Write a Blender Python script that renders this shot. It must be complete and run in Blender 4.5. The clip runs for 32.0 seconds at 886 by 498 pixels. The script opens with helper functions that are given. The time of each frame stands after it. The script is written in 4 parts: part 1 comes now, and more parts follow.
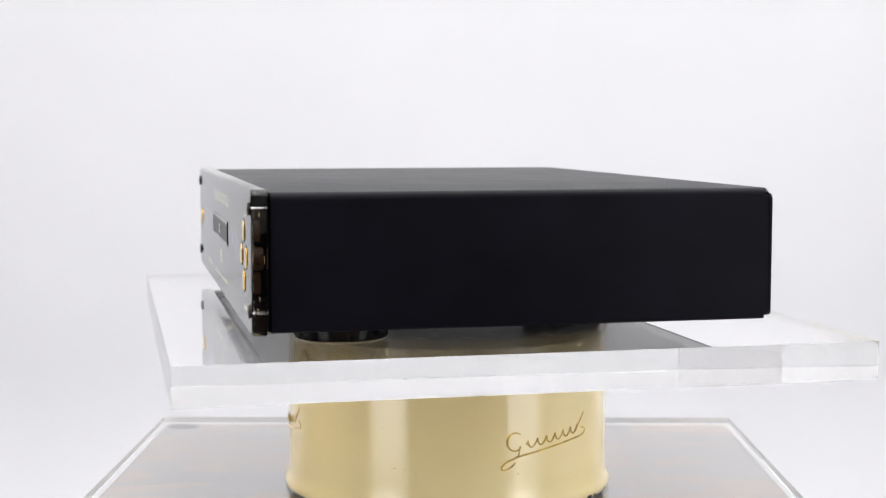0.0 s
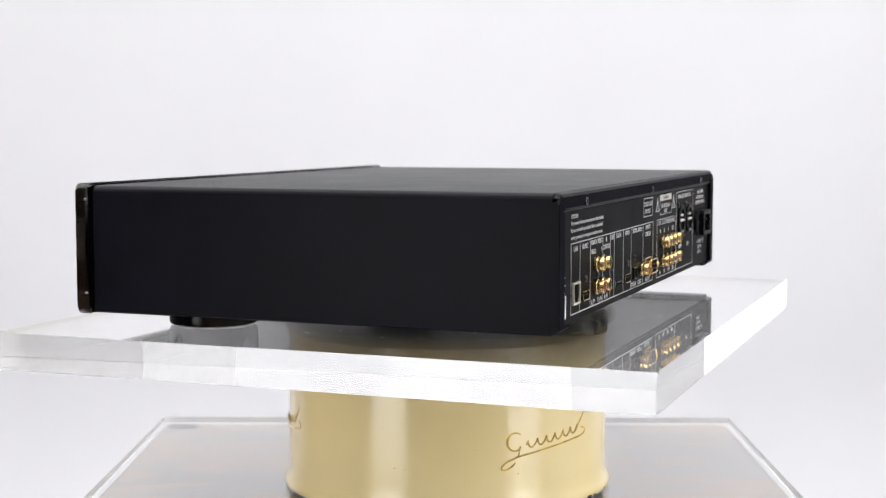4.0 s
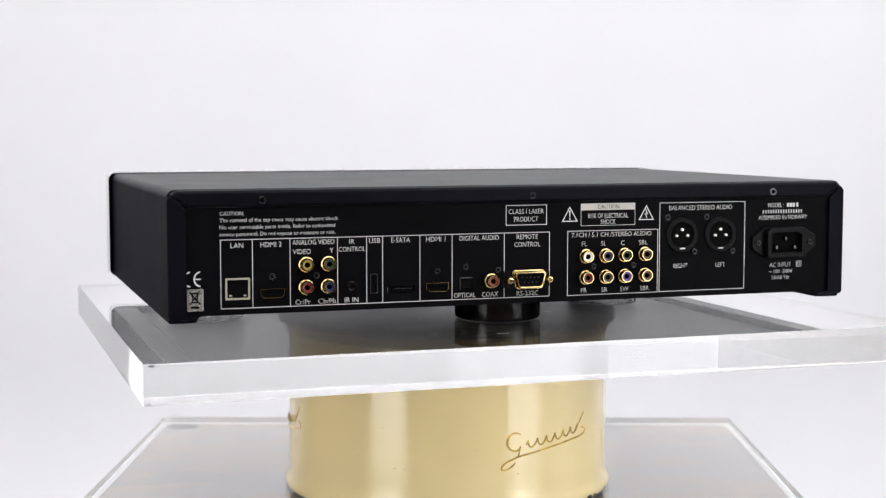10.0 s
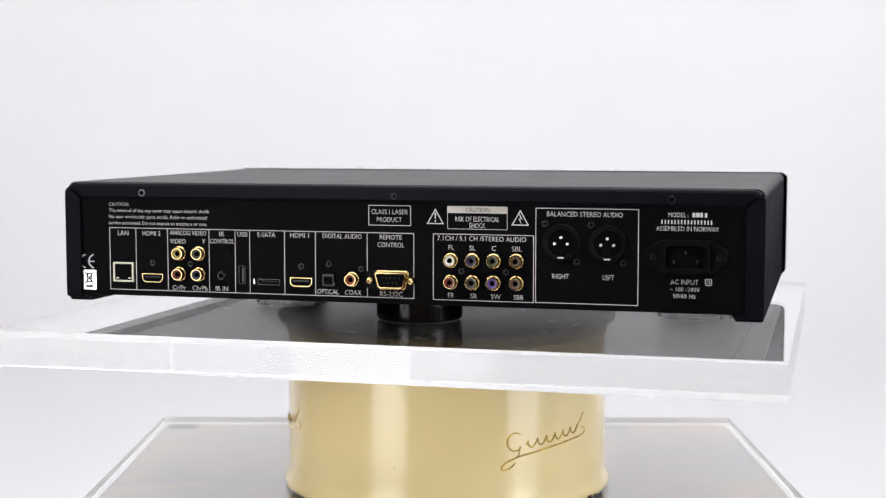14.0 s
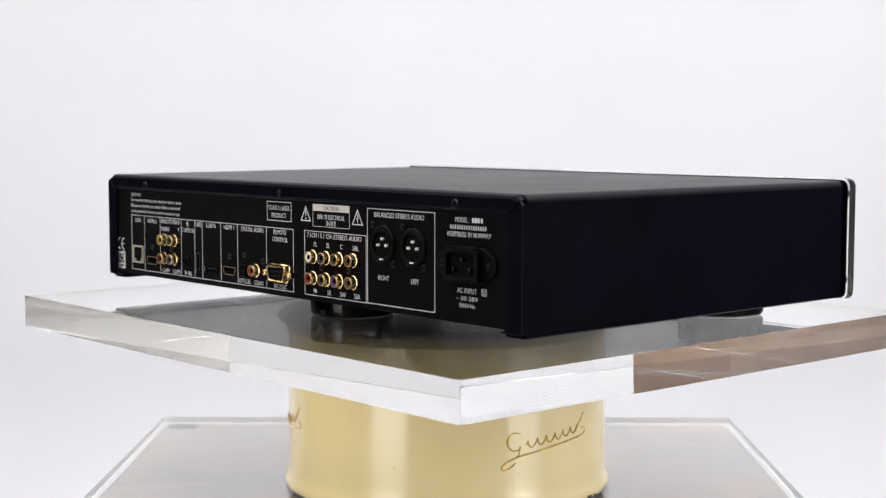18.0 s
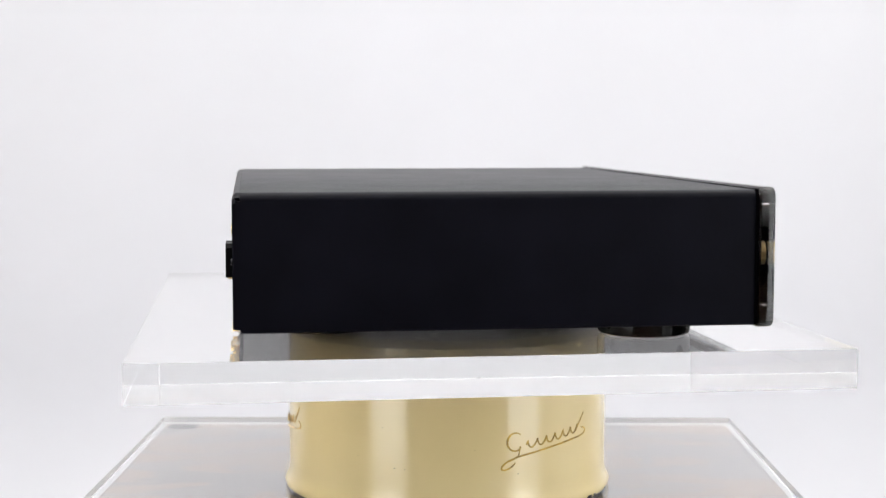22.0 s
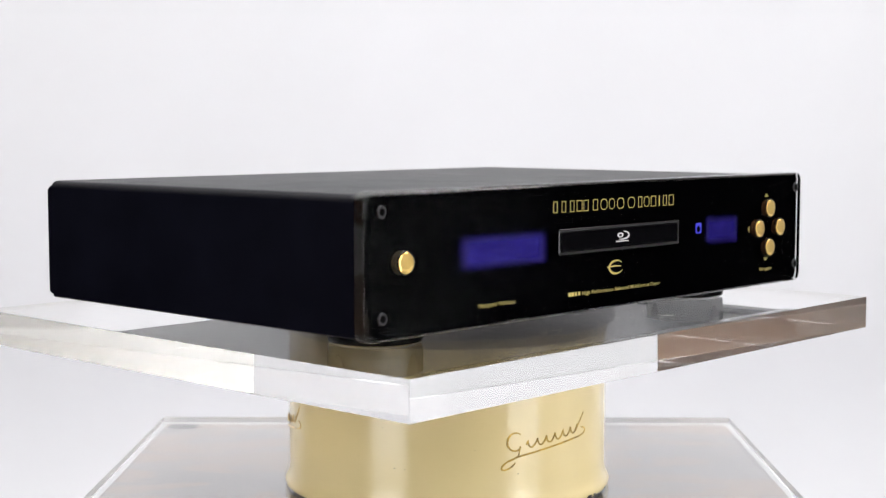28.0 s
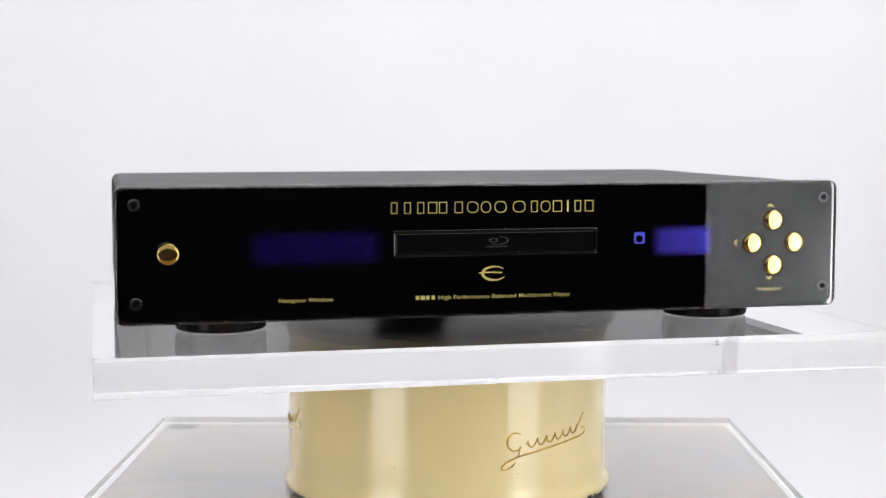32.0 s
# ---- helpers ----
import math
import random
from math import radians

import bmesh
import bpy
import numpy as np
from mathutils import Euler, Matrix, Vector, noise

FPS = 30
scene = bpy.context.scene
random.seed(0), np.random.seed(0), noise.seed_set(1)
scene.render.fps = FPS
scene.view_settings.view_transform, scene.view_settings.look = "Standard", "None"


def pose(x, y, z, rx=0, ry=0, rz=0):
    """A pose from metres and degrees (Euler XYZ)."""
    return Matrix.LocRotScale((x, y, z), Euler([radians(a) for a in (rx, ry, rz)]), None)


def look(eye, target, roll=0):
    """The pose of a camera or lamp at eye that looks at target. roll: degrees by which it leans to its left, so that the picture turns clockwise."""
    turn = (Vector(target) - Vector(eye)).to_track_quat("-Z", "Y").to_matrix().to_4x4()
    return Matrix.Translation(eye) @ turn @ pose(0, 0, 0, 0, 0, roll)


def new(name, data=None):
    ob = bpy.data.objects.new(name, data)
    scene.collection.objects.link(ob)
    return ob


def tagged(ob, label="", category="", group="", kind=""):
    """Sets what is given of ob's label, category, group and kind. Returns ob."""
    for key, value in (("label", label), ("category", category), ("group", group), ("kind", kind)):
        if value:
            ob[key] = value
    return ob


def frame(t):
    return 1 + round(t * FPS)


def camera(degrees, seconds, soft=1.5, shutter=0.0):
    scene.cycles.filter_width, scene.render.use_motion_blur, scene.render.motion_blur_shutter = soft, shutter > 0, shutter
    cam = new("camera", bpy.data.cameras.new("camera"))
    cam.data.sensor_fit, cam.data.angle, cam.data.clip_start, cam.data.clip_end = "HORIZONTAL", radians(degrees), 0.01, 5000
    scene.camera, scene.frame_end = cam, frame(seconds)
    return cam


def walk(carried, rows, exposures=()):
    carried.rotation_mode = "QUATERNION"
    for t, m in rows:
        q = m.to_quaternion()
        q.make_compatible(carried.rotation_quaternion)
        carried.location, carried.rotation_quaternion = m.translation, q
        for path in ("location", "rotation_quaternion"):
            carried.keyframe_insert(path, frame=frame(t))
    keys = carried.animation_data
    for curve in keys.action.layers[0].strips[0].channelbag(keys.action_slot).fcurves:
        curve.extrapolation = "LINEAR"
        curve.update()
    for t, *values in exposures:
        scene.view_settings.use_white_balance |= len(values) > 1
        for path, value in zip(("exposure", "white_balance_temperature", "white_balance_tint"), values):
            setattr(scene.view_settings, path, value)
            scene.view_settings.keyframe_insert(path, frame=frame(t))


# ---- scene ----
# ---- camera ----
TOP = 0.760                              # height of the turning slab's upper face above the floor
EYE = (0.0, -1.0828, TOP + 0.1313)
cam = camera(33.64, 32.0, soft=1.25)
view = pose(*EYE, 90 - 4.819, 0, 0.095)
cam.data.dof.use_dof = True
cam.data.dof.focus_distance = 0.93
cam.data.dof.aperture_fstop = 13.0
walk(cam, [(0.0, view), (32.0, view)])

# ---- world, lights, exposure ----
PANEL_LIGHT = 2.80                        # overhead diffuser
SOFTBOX_LIGHT = 2.45                     # the two diffusers beside the camera
scene.view_settings.exposure = 0.0
scene.cycles.max_bounces, scene.cycles.glossy_bounces, scene.cycles.transmission_bounces = 20, 12, 16
world = bpy.data.worlds.new("studio_air")
world.use_nodes = True
world.node_tree.nodes["Background"].inputs["Color"].default_value = (0.006, 0.006, 0.007, 1)
scene.world = world


# ---- materials ----
def surface(name, color, rough=0.5, metal=0.0, vary=0.12, scale=40.0, grain=0.0, fine=900.0, stretch=(1, 1, 1), dust_and_reflection=None, **inputs):
    """A principled material with uneven tone and gloss at two scales and fine relief."""
    m = bpy.data.materials.new(name)
    m.use_nodes = True
    nt = m.node_tree
    b = nt.nodes["Principled BSDF"]
    b.inputs["Metallic"].default_value = metal
    for key, value in inputs.items():
        b.inputs[key.replace("_", " ")].default_value = value
    co = nt.nodes.new("ShaderNodeTexCoord")
    mp = nt.nodes.new("ShaderNodeMapping")
    mp.inputs["Scale"].default_value = stretch
    nt.links.new(co.outputs["Object"], mp.inputs["Vector"])
    big = nt.nodes.new("ShaderNodeTexNoise")
    big.inputs["Scale"].default_value = scale
    big.inputs["Detail"].default_value = 5
    nt.links.new(mp.outputs["Vector"], big.inputs["Vector"])
    ramp = nt.nodes.new("ShaderNodeValToRGB")
    lo, hi = ramp.color_ramp.elements
    lo.position, hi.position = 0.3, 0.7
    lo.color = (*[c * (1 - vary) for c in color], 1)
    hi.color = (*[min(1, c * (1 + vary)) for c in color], 1)
    nt.links.new(big.outputs["Fac"], ramp.inputs["Fac"])
    nt.links.new(ramp.outputs["Color"], b.inputs["Base Color"])
    small = nt.nodes.new("ShaderNodeTexNoise")
    small.inputs["Scale"].default_value = fine
    small.inputs["Detail"].default_value = 3
    nt.links.new(mp.outputs["Vector"], small.inputs["Vector"])
    mr = nt.nodes.new("ShaderNodeMapRange")
    mr.inputs["To Min"].default_value = rough * 0.85
    mr.inputs["To Max"].default_value = min(1, rough * 1.15)
    nt.links.new(big.outputs["Fac"], mr.inputs["Value"])
    nt.links.new(mr.outputs["Result"], b.inputs["Roughness"])
    if dust_and_reflection:
        tone, size, low = dust_and_reflection
        specks = nt.nodes.new("ShaderNodeTexNoise")
        specks.inputs["Scale"].default_value = size
        specks.inputs["Detail"].default_value = 6
        specks.inputs["Distortion"].default_value = 1.5
        nt.links.new(mp.outputs["Vector"], specks.inputs["Vector"])
        cut = nt.nodes.new("ShaderNodeMapRange")
        cut.inputs["From Min"].default_value, cut.inputs["From Max"].default_value = low, low + 0.06
        nt.links.new(specks.outputs["Fac"], cut.inputs["Value"])
        mix = nt.nodes.new("ShaderNodeMix")
        mix.data_type = "RGBA"
        mix.inputs[7].default_value = (*tone, 1)
        nt.links.new(cut.outputs["Result"], mix.inputs[0])
        nt.links.new(ramp.outputs["Color"], mix.inputs[6])
        nt.links.new(mix.outputs[2], b.inputs["Base Color"])
    if grain:
        bump = nt.nodes.new("ShaderNodeBump")
        bump.inputs["Strength"].default_value = grain
        bump.inputs["Distance"].default_value = 0.0004
        nt.links.new(small.outputs["Fac"], bump.inputs["Height"])
        nt.links.new(bump.outputs["Normal"], b.inputs["Normal"])
    return m


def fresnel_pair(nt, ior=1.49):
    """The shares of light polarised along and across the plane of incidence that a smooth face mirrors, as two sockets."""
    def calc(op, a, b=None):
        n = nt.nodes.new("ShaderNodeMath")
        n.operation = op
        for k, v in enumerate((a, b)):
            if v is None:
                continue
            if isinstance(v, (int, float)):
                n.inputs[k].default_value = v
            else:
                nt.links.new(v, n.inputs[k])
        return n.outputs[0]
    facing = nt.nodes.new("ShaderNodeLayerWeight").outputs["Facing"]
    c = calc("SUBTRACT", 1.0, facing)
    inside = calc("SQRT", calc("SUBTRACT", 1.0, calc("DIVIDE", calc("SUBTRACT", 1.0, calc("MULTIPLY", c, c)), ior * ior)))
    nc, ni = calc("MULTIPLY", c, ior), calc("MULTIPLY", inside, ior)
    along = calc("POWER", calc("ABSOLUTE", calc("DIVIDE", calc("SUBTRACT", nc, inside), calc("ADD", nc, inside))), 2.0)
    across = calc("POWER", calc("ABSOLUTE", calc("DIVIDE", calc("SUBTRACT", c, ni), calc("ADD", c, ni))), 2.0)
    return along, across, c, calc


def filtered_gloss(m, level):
    """Works a polarising lens filter's effect into the gloss: upright faces lose most of it at a slant, level ones
    gain.
    """
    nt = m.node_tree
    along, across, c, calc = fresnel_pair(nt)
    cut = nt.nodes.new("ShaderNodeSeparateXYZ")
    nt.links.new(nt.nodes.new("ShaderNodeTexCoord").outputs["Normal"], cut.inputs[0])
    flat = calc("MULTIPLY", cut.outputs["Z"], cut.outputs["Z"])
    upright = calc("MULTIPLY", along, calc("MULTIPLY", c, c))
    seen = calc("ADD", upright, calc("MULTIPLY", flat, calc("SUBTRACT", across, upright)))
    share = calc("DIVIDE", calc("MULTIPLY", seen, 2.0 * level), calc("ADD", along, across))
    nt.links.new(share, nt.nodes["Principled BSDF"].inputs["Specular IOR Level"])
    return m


def glowing(name, color, strength, falloff=0.0, sheer=0.0):
    """A diffuser that gives off light, fading from the middle by falloff; sheer lets what glows behind it show."""
    m = bpy.data.materials.new(name)
    m.use_nodes = True
    nt = m.node_tree
    b = nt.nodes["Principled BSDF"]
    b.inputs["Base Color"].default_value = (0.7, 0.7, 0.7, 1)
    b.inputs["Emission Color"].default_value = (*color, 1)
    b.inputs["Emission Strength"].default_value = strength
    if falloff:
        co = nt.nodes.new("ShaderNodeTexCoord")
        ln = nt.nodes.new("ShaderNodeVectorMath")
        ln.operation = "LENGTH"
        flat = nt.nodes.new("ShaderNodeVectorMath")
        flat.operation = "MULTIPLY"
        flat.inputs[1].default_value = (1, 1, 0)
        nt.links.new(co.outputs["Object"], flat.inputs[0])
        nt.links.new(flat.outputs["Vector"], ln.inputs[0])
        mr = nt.nodes.new("ShaderNodeMapRange")
        mr.interpolation_type = "SMOOTHERSTEP"
        mr.inputs["From Max"].default_value = falloff
        mr.inputs["To Min"].default_value = strength
        mr.inputs["To Max"].default_value = 0.0
        nt.links.new(ln.outputs["Value"], mr.inputs["Value"])
        nt.links.new(mr.outputs["Result"], b.inputs["Emission Strength"])
    if sheer:
        clear = nt.nodes.new("ShaderNodeBsdfTransparent")
        mix = nt.nodes.new("ShaderNodeMixShader")
        mix.inputs[0].default_value = 1 - sheer
        nt.links.new(clear.outputs[0], mix.inputs[1])
        nt.links.new(b.outputs[0], mix.inputs[2])
        nt.links.new(mix.outputs[0], nt.nodes["Material Output"].inputs["Surface"])
    return m


PAPER = surface("white_paper", (0.586, 0.588, 0.616), 0.9, vary=0.02, scale=3, grain=0.1, fine=300)
POWDER = surface("black_powder_coat", (0.0028, 0.0029, 0.0054), 0.34, vary=0.25, scale=25, grain=0.2, fine=1800, Specular_IOR_Level=0.085)
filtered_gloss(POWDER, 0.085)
REAR_BLACK = surface("black_panel_paint", (0.0024, 0.0024, 0.0030), 0.5, vary=0.2, scale=30, grain=0.15, fine=2200, Specular_IOR_Level=0.026)
def window_glow(name):
    """A dim blue display behind smoked acrylic, its light fading out softly towards its edges."""
    m = surface(name, (0.030, 0.024, 0.22), 0.16, metal=1.0, vary=0.10, scale=60, Emission_Color=(0.06, 0.0, 1.0, 1), Emission_Strength=0.012)
    nt = m.node_tree
    b = nt.nodes["Principled BSDF"]
    co = nt.nodes.new("ShaderNodeTexCoord")
    cut = nt.nodes.new("ShaderNodeSeparateXYZ")
    nt.links.new(co.outputs["Generated"], cut.inputs[0])
    edges = []
    for axis, soft in (("X", 0.16), ("Z", 0.30)):
        mid = nt.nodes.new("ShaderNodeMath")
        mid.operation = "SUBTRACT"
        mid.inputs[1].default_value = 0.5
        nt.links.new(cut.outputs[axis], mid.inputs[0])
        side = nt.nodes.new("ShaderNodeMath")
        side.operation = "ABSOLUTE"
        nt.links.new(mid.outputs[0], side.inputs[0])
        fade = nt.nodes.new("ShaderNodeMapRange")
        fade.interpolation_type = "SMOOTHSTEP"
        fade.inputs["From Min"].default_value, fade.inputs["From Max"].default_value = 0.5 - soft, 0.5
        fade.inputs["To Min"].default_value, fade.inputs["To Max"].default_value = 1.0, 0.0
        nt.links.new(side.outputs[0], fade.inputs["Value"])
        edges.append(fade)
    both = nt.nodes.new("ShaderNodeMath")
    both.operation = "MULTIPLY"
    nt.links.new(edges[0].outputs[0], both.inputs[0])
    nt.links.new(edges[1].outputs[0], both.inputs[1])
    clear = nt.nodes.new("ShaderNodeBsdfTransparent")
    mix = nt.nodes.new("ShaderNodeMixShader")
    nt.links.new(both.outputs[0], mix.inputs[0])
    nt.links.new(clear.outputs[0], mix.inputs[1])
    nt.links.new(b.outputs[0], mix.inputs[2])
    nt.links.new(mix.outputs[0], nt.nodes["Material Output"].inputs["Surface"])
    return m


PLASTIC = surface("black_plastic", (0.002, 0.002, 0.0025), 0.05, vary=0.2, scale=60, Specular_IOR_Level=0.32)
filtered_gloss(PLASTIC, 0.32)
SOCKET = surface("black_socket_plastic", (0.0018, 0.0018, 0.0022), 0.4, vary=0.2, scale=60, Specular_IOR_Level=0.07)
RUBBER = surface("black_rubber", (0.010, 0.010, 0.010), 0.55, vary=0.2, scale=60)
BACKING = surface("gloss_black_print", (0.0010, 0.0010, 0.0013), 0.6, vary=0.1, Specular_IOR_Level=0.0)
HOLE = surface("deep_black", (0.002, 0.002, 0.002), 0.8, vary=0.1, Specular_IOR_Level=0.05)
INK = surface("white_print", (0.54, 0.54, 0.555), 0.6, vary=0.05, scale=300)
GOLD_INK = surface("gold_print", (0.90, 0.76, 0.25), 0.36, metal=0.62, vary=0.08, scale=200)
GOLD = surface("polished_gold", (0.84, 0.58, 0.19), 0.08, metal=1.0, vary=0.06, scale=120)
GOLD_PLATE = surface("gold_plating", (0.60, 0.455, 0.22), 0.17, metal=1.0, vary=0.14, scale=160)
PINS = surface("satin_nickel", (0.85, 0.84, 0.80), 0.42, metal=0.6, vary=0.05, scale=150)
SILVER = surface("silver_foil", (0.80, 0.80, 0.82), 0.09, metal=1.0, vary=0.05, scale=150)
DARK_FRAME = surface("dark_gloss_metal", (0.035, 0.035, 0.038), 0.14, metal=1.0, vary=0.1, scale=150)
SMOKED = surface("smoked_steel", (0.055, 0.055, 0.06), 0.26, metal=1.0, vary=0.1, scale=150)
CHROME = surface("bright_steel", (0.72, 0.72, 0.74), 0.16, metal=1.0, vary=0.06, scale=150)
DARK_STEEL = surface("blackened_steel", (0.020, 0.020, 0.023), 0.36, metal=0.8, vary=0.15, scale=150)
NICKEL = surface("pale_nickel", (0.48, 0.46, 0.37), 0.34, metal=0.55, vary=0.08, scale=150)
BAND = surface("pale_printed_band", (0.46, 0.435, 0.41), 0.5, vary=0.05, scale=150)
LABEL = surface("silver_white_label", (0.82, 0.82, 0.80), 0.14, metal=0.80, vary=0.05, scale=80)
CREAM = surface("cream_enamel", (0.785, 0.640, 0.332), 0.16, vary=0.03, scale=14, grain=0.55, fine=60, Coat_Weight=0.85, Coat_IOR=1.48, Coat_Roughness=0.15)
WORN_GOLD = surface("worn_gold_transfer", (0.44, 0.28, 0.05), 0.4, metal=0.25, vary=0.6, scale=120)
# Brown of the enamel knocks and of the ring painted as shade.
KNOCK_AND_SHADE = surface("knock_and_shade_brown", (0.30, 0.235, 0.115), 0.45, metal=0.1, vary=0.25, scale=60, grain=0.1, fine=200)
SHAFT = surface("drilled_brown_bore", (0.075, 0.036, 0.018), 0.20, vary=0.5, scale=300, grain=0.4, fine=1500)
BRONZE = surface("dull_bronze", (0.46, 0.36, 0.18), 0.6, vary=0.3, scale=300)
KNURLED = surface("knurled_gold", (0.60, 0.45, 0.22), 0.3, metal=1.0, vary=0.5, scale=500, grain=1.0, fine=700)
FOOT_BLACK = surface("moulded_black_plastic", (0.0016, 0.0016, 0.002), 0.06, vary=0.2, scale=60, Specular_IOR_Level=0.30)
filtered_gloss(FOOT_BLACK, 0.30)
PLATTER = surface("scuffed_dark_disc", (0.060, 0.056, 0.050), 0.42, vary=0.7, scale=38, grain=0.3, fine=160, stretch=(1, 3, 1), dust_and_reflection=((0.5, 0.48, 0.42), 60, 0.60))
# The brownish blotches put reflections into the panel's own colour.
TABLE_TOP = surface("grey_laminate_with_reflections", (0.312, 0.294, 0.300), 0.34, vary=0.16, scale=9, grain=0.1, fine=260, stretch=(1, 2.2, 1), dust_and_reflection=((0.40, 0.305, 0.250), 8.5, 0.47))
TABLE_SIDE = surface("grey_laminate", (0.42, 0.40, 0.39), 0.4, vary=0.06, scale=9)
SCUFF = surface("pale_scuffs", (0.66, 0.64, 0.58), 0.7, vary=0.4, scale=300)
RUBBED = surface("rubbed_spot", (0.05, 0.05, 0.052), 0.6, vary=0.3, scale=300)
FELT = surface("dark_felt", (0.05, 0.055, 0.055), 0.95, vary=0.2, scale=200)
TILE = surface("brown_floor_tile", (0.25, 0.150, 0.092), 0.42, vary=0.28, scale=5, grain=0.2, fine=90, Specular_IOR_Level=0.3)
GROUT = surface("pale_grout", (0.52, 0.45, 0.38), 0.9, vary=0.1, scale=20)
WALL = surface("dark_wall_paint", (0.030, 0.029, 0.030), 0.85, vary=0.1, scale=3)
PALE_WALL = surface("pale_grey_wall_paint", (0.70, 0.70, 0.70), 0.85, vary=0.05, scale=2)
PALE_STRIP = surface("pale_strip_tone", (0.76, 0.765, 0.77), 0.5, vary=0.06, scale=6, grain=0.1, fine=150)
CEILING = surface("grey_ceiling_paint", (0.42, 0.41, 0.40), 0.9, vary=0.06, scale=2)
HOUSING = surface("black_fabric", (0.015, 0.015, 0.016), 0.9, vary=0.2, scale=120)
PANEL_GLOW = glowing("overhead_diffuser", (1.0, 0.995, 0.985), PANEL_LIGHT)
FLOOR_FILL_GLOW = glowing("floor_fill_diffuser", (1.0, 0.98, 0.95), 9.5)
SOFT_GLOW = glowing("softbox_diffuser", (0.965, 0.985, 1.0), SOFTBOX_LIGHT / 0.7, sheer=0.55)
BULB_GLOW = glowing("bulb_dish", (1.0, 0.98, 0.95), 36.0, falloff=0.085)
PANE_GLOW = glowing("fill_pane", (0.98, 0.99, 1.0), 0.95)
DISPLAY = window_glow("blue_display")
ICON = surface("lit_blue_icon", (0.05, 0.05, 0.6), 0.3, vary=0.05, Emission_Color=(0.06, 0.08, 1.0, 1), Emission_Strength=0.16)
ACRYLIC = bpy.data.materials.new("clear_acrylic")
ACRYLIC.use_nodes = True
node = ACRYLIC.node_tree.nodes["Principled BSDF"]
node.inputs["Base Color"].default_value = (0.985, 0.99, 0.985, 1)
node.inputs["Roughness"].default_value = 0.0
node.inputs["Transmission Weight"].default_value = 1.0
node.inputs["IOR"].default_value = 1.49
# Face reflections weakened in the shader at a slant, as a polarising filter would.
PLATE_FACE = bpy.data.materials.new("polished_acrylic_face")
PLATE_FACE.use_nodes = True
tree = PLATE_FACE.node_tree
through_it, glassy, blend = [tree.nodes.new("ShaderNode" + k) for k in ("BsdfRefraction", "BsdfGlass", "MixShader")]
for node in (through_it, glassy):
    node.inputs["IOR"].default_value = 1.49
    node.inputs["Roughness"].default_value = 0.0
along, across, c, calc = fresnel_pair(tree)
tree.links.new(calc("DIVIDE", calc("MULTIPLY", along, 2.0), calc("ADD", along, across)), blend.inputs[0])
tree.links.new(through_it.outputs[0], blend.inputs[1])
tree.links.new(glassy.outputs[0], blend.inputs[2])
tree.links.new(blend.outputs[0], tree.nodes["Material Output"].inputs["Surface"])
# Edge tint puts the dimness inside the clear plate into its colour.
PLATE_EDGE = ACRYLIC.copy()
PLATE_EDGE.name = "darkened_acrylic_edge"
PLATE_EDGE.node_tree.nodes["Principled BSDF"].inputs["Base Color"].default_value = (0.46, 0.45, 0.44, 1)
SAWN = ACRYLIC.copy()
SAWN.name = "sawn_acrylic_edge"
SAWN.node_tree.nodes["Principled BSDF"].inputs["Roughness"].default_value = 0.38
SLAB = ACRYLIC.copy()
SLAB.name = "thick_clear_acrylic"
SLAB.node_tree.nodes["Principled BSDF"].inputs["Base Color"].default_value = (1.0, 1.0, 0.995, 1)
# Extra coat for the top face, added to dim the view through it.
DIMMING_TOP = SLAB.copy()
DIMMING_TOP.name = "dimming_top_acrylic"
node = DIMMING_TOP.node_tree.nodes["Principled BSDF"]
node.inputs["Coat Weight"].default_value = 1.0
node.inputs["Coat IOR"].default_value = 1.5
node.inputs["Coat Roughness"].default_value = 0.0
INSERTS = {}
for key, tone in dict(white=(0.75, 0.75, 0.72), red=(0.26, 0.015, 0.012), yellow=(0.55, 0.40, 0.07), green=(0.035, 0.06, 0.012), blue=(0.03, 0.025, 0.10),
                      violet=(0.16, 0.07, 0.42), brown=(0.13, 0.05, 0.018), tan=(0.22, 0.11, 0.06), grey=(0.07, 0.06, 0.05), orange=(0.36, 0.05, 0.015)).items():
    INSERTS[key] = surface(key + "_insert", tuple(c * (1.0 if key == "white" else 0.62) for c in tone), 0.35, vary=0.08, scale=200)


# ---- shape helpers ----
def part(name, bm, material, parent=None, label="", smooth=False):
    """Links a bmesh as one mesh object, under a thing or a part where one is given."""
    bmesh.ops.recalc_face_normals(bm, faces=bm.faces[:])
    me = bpy.data.meshes.new(name)
    bm.to_mesh(me)
    bm.free()
    me.materials.append(material)
    if smooth:
        me.polygons.foreach_set("use_smooth", [True] * len(me.polygons))
        me.set_sharp_from_angle(angle=radians(32))
        for face in me.polygons:
            if len(face.vertices) > 6:
                face.use_smooth = False
    ob = new(name, me)
    ob.parent = parent
    return tagged(ob, label)


def block(x0, x1, y0, y1, z0, z1, bevel=0.0, seg=2):
    bm = bmesh.new()
    bmesh.ops.create_cube(bm, size=1)
    for v in bm.verts:
        v.co = Vector(((x0 + x1) / 2 + v.co.x * (x1 - x0), (y0 + y1) / 2 + v.co.y * (y1 - y0), (z0 + z1) / 2 + v.co.z * (z1 - z0)))
    if bevel:
        bmesh.ops.bevel(bm, geom=bm.edges[:], offset=bevel, segments=seg, affect="EDGES", profile=0.5)
    return bm


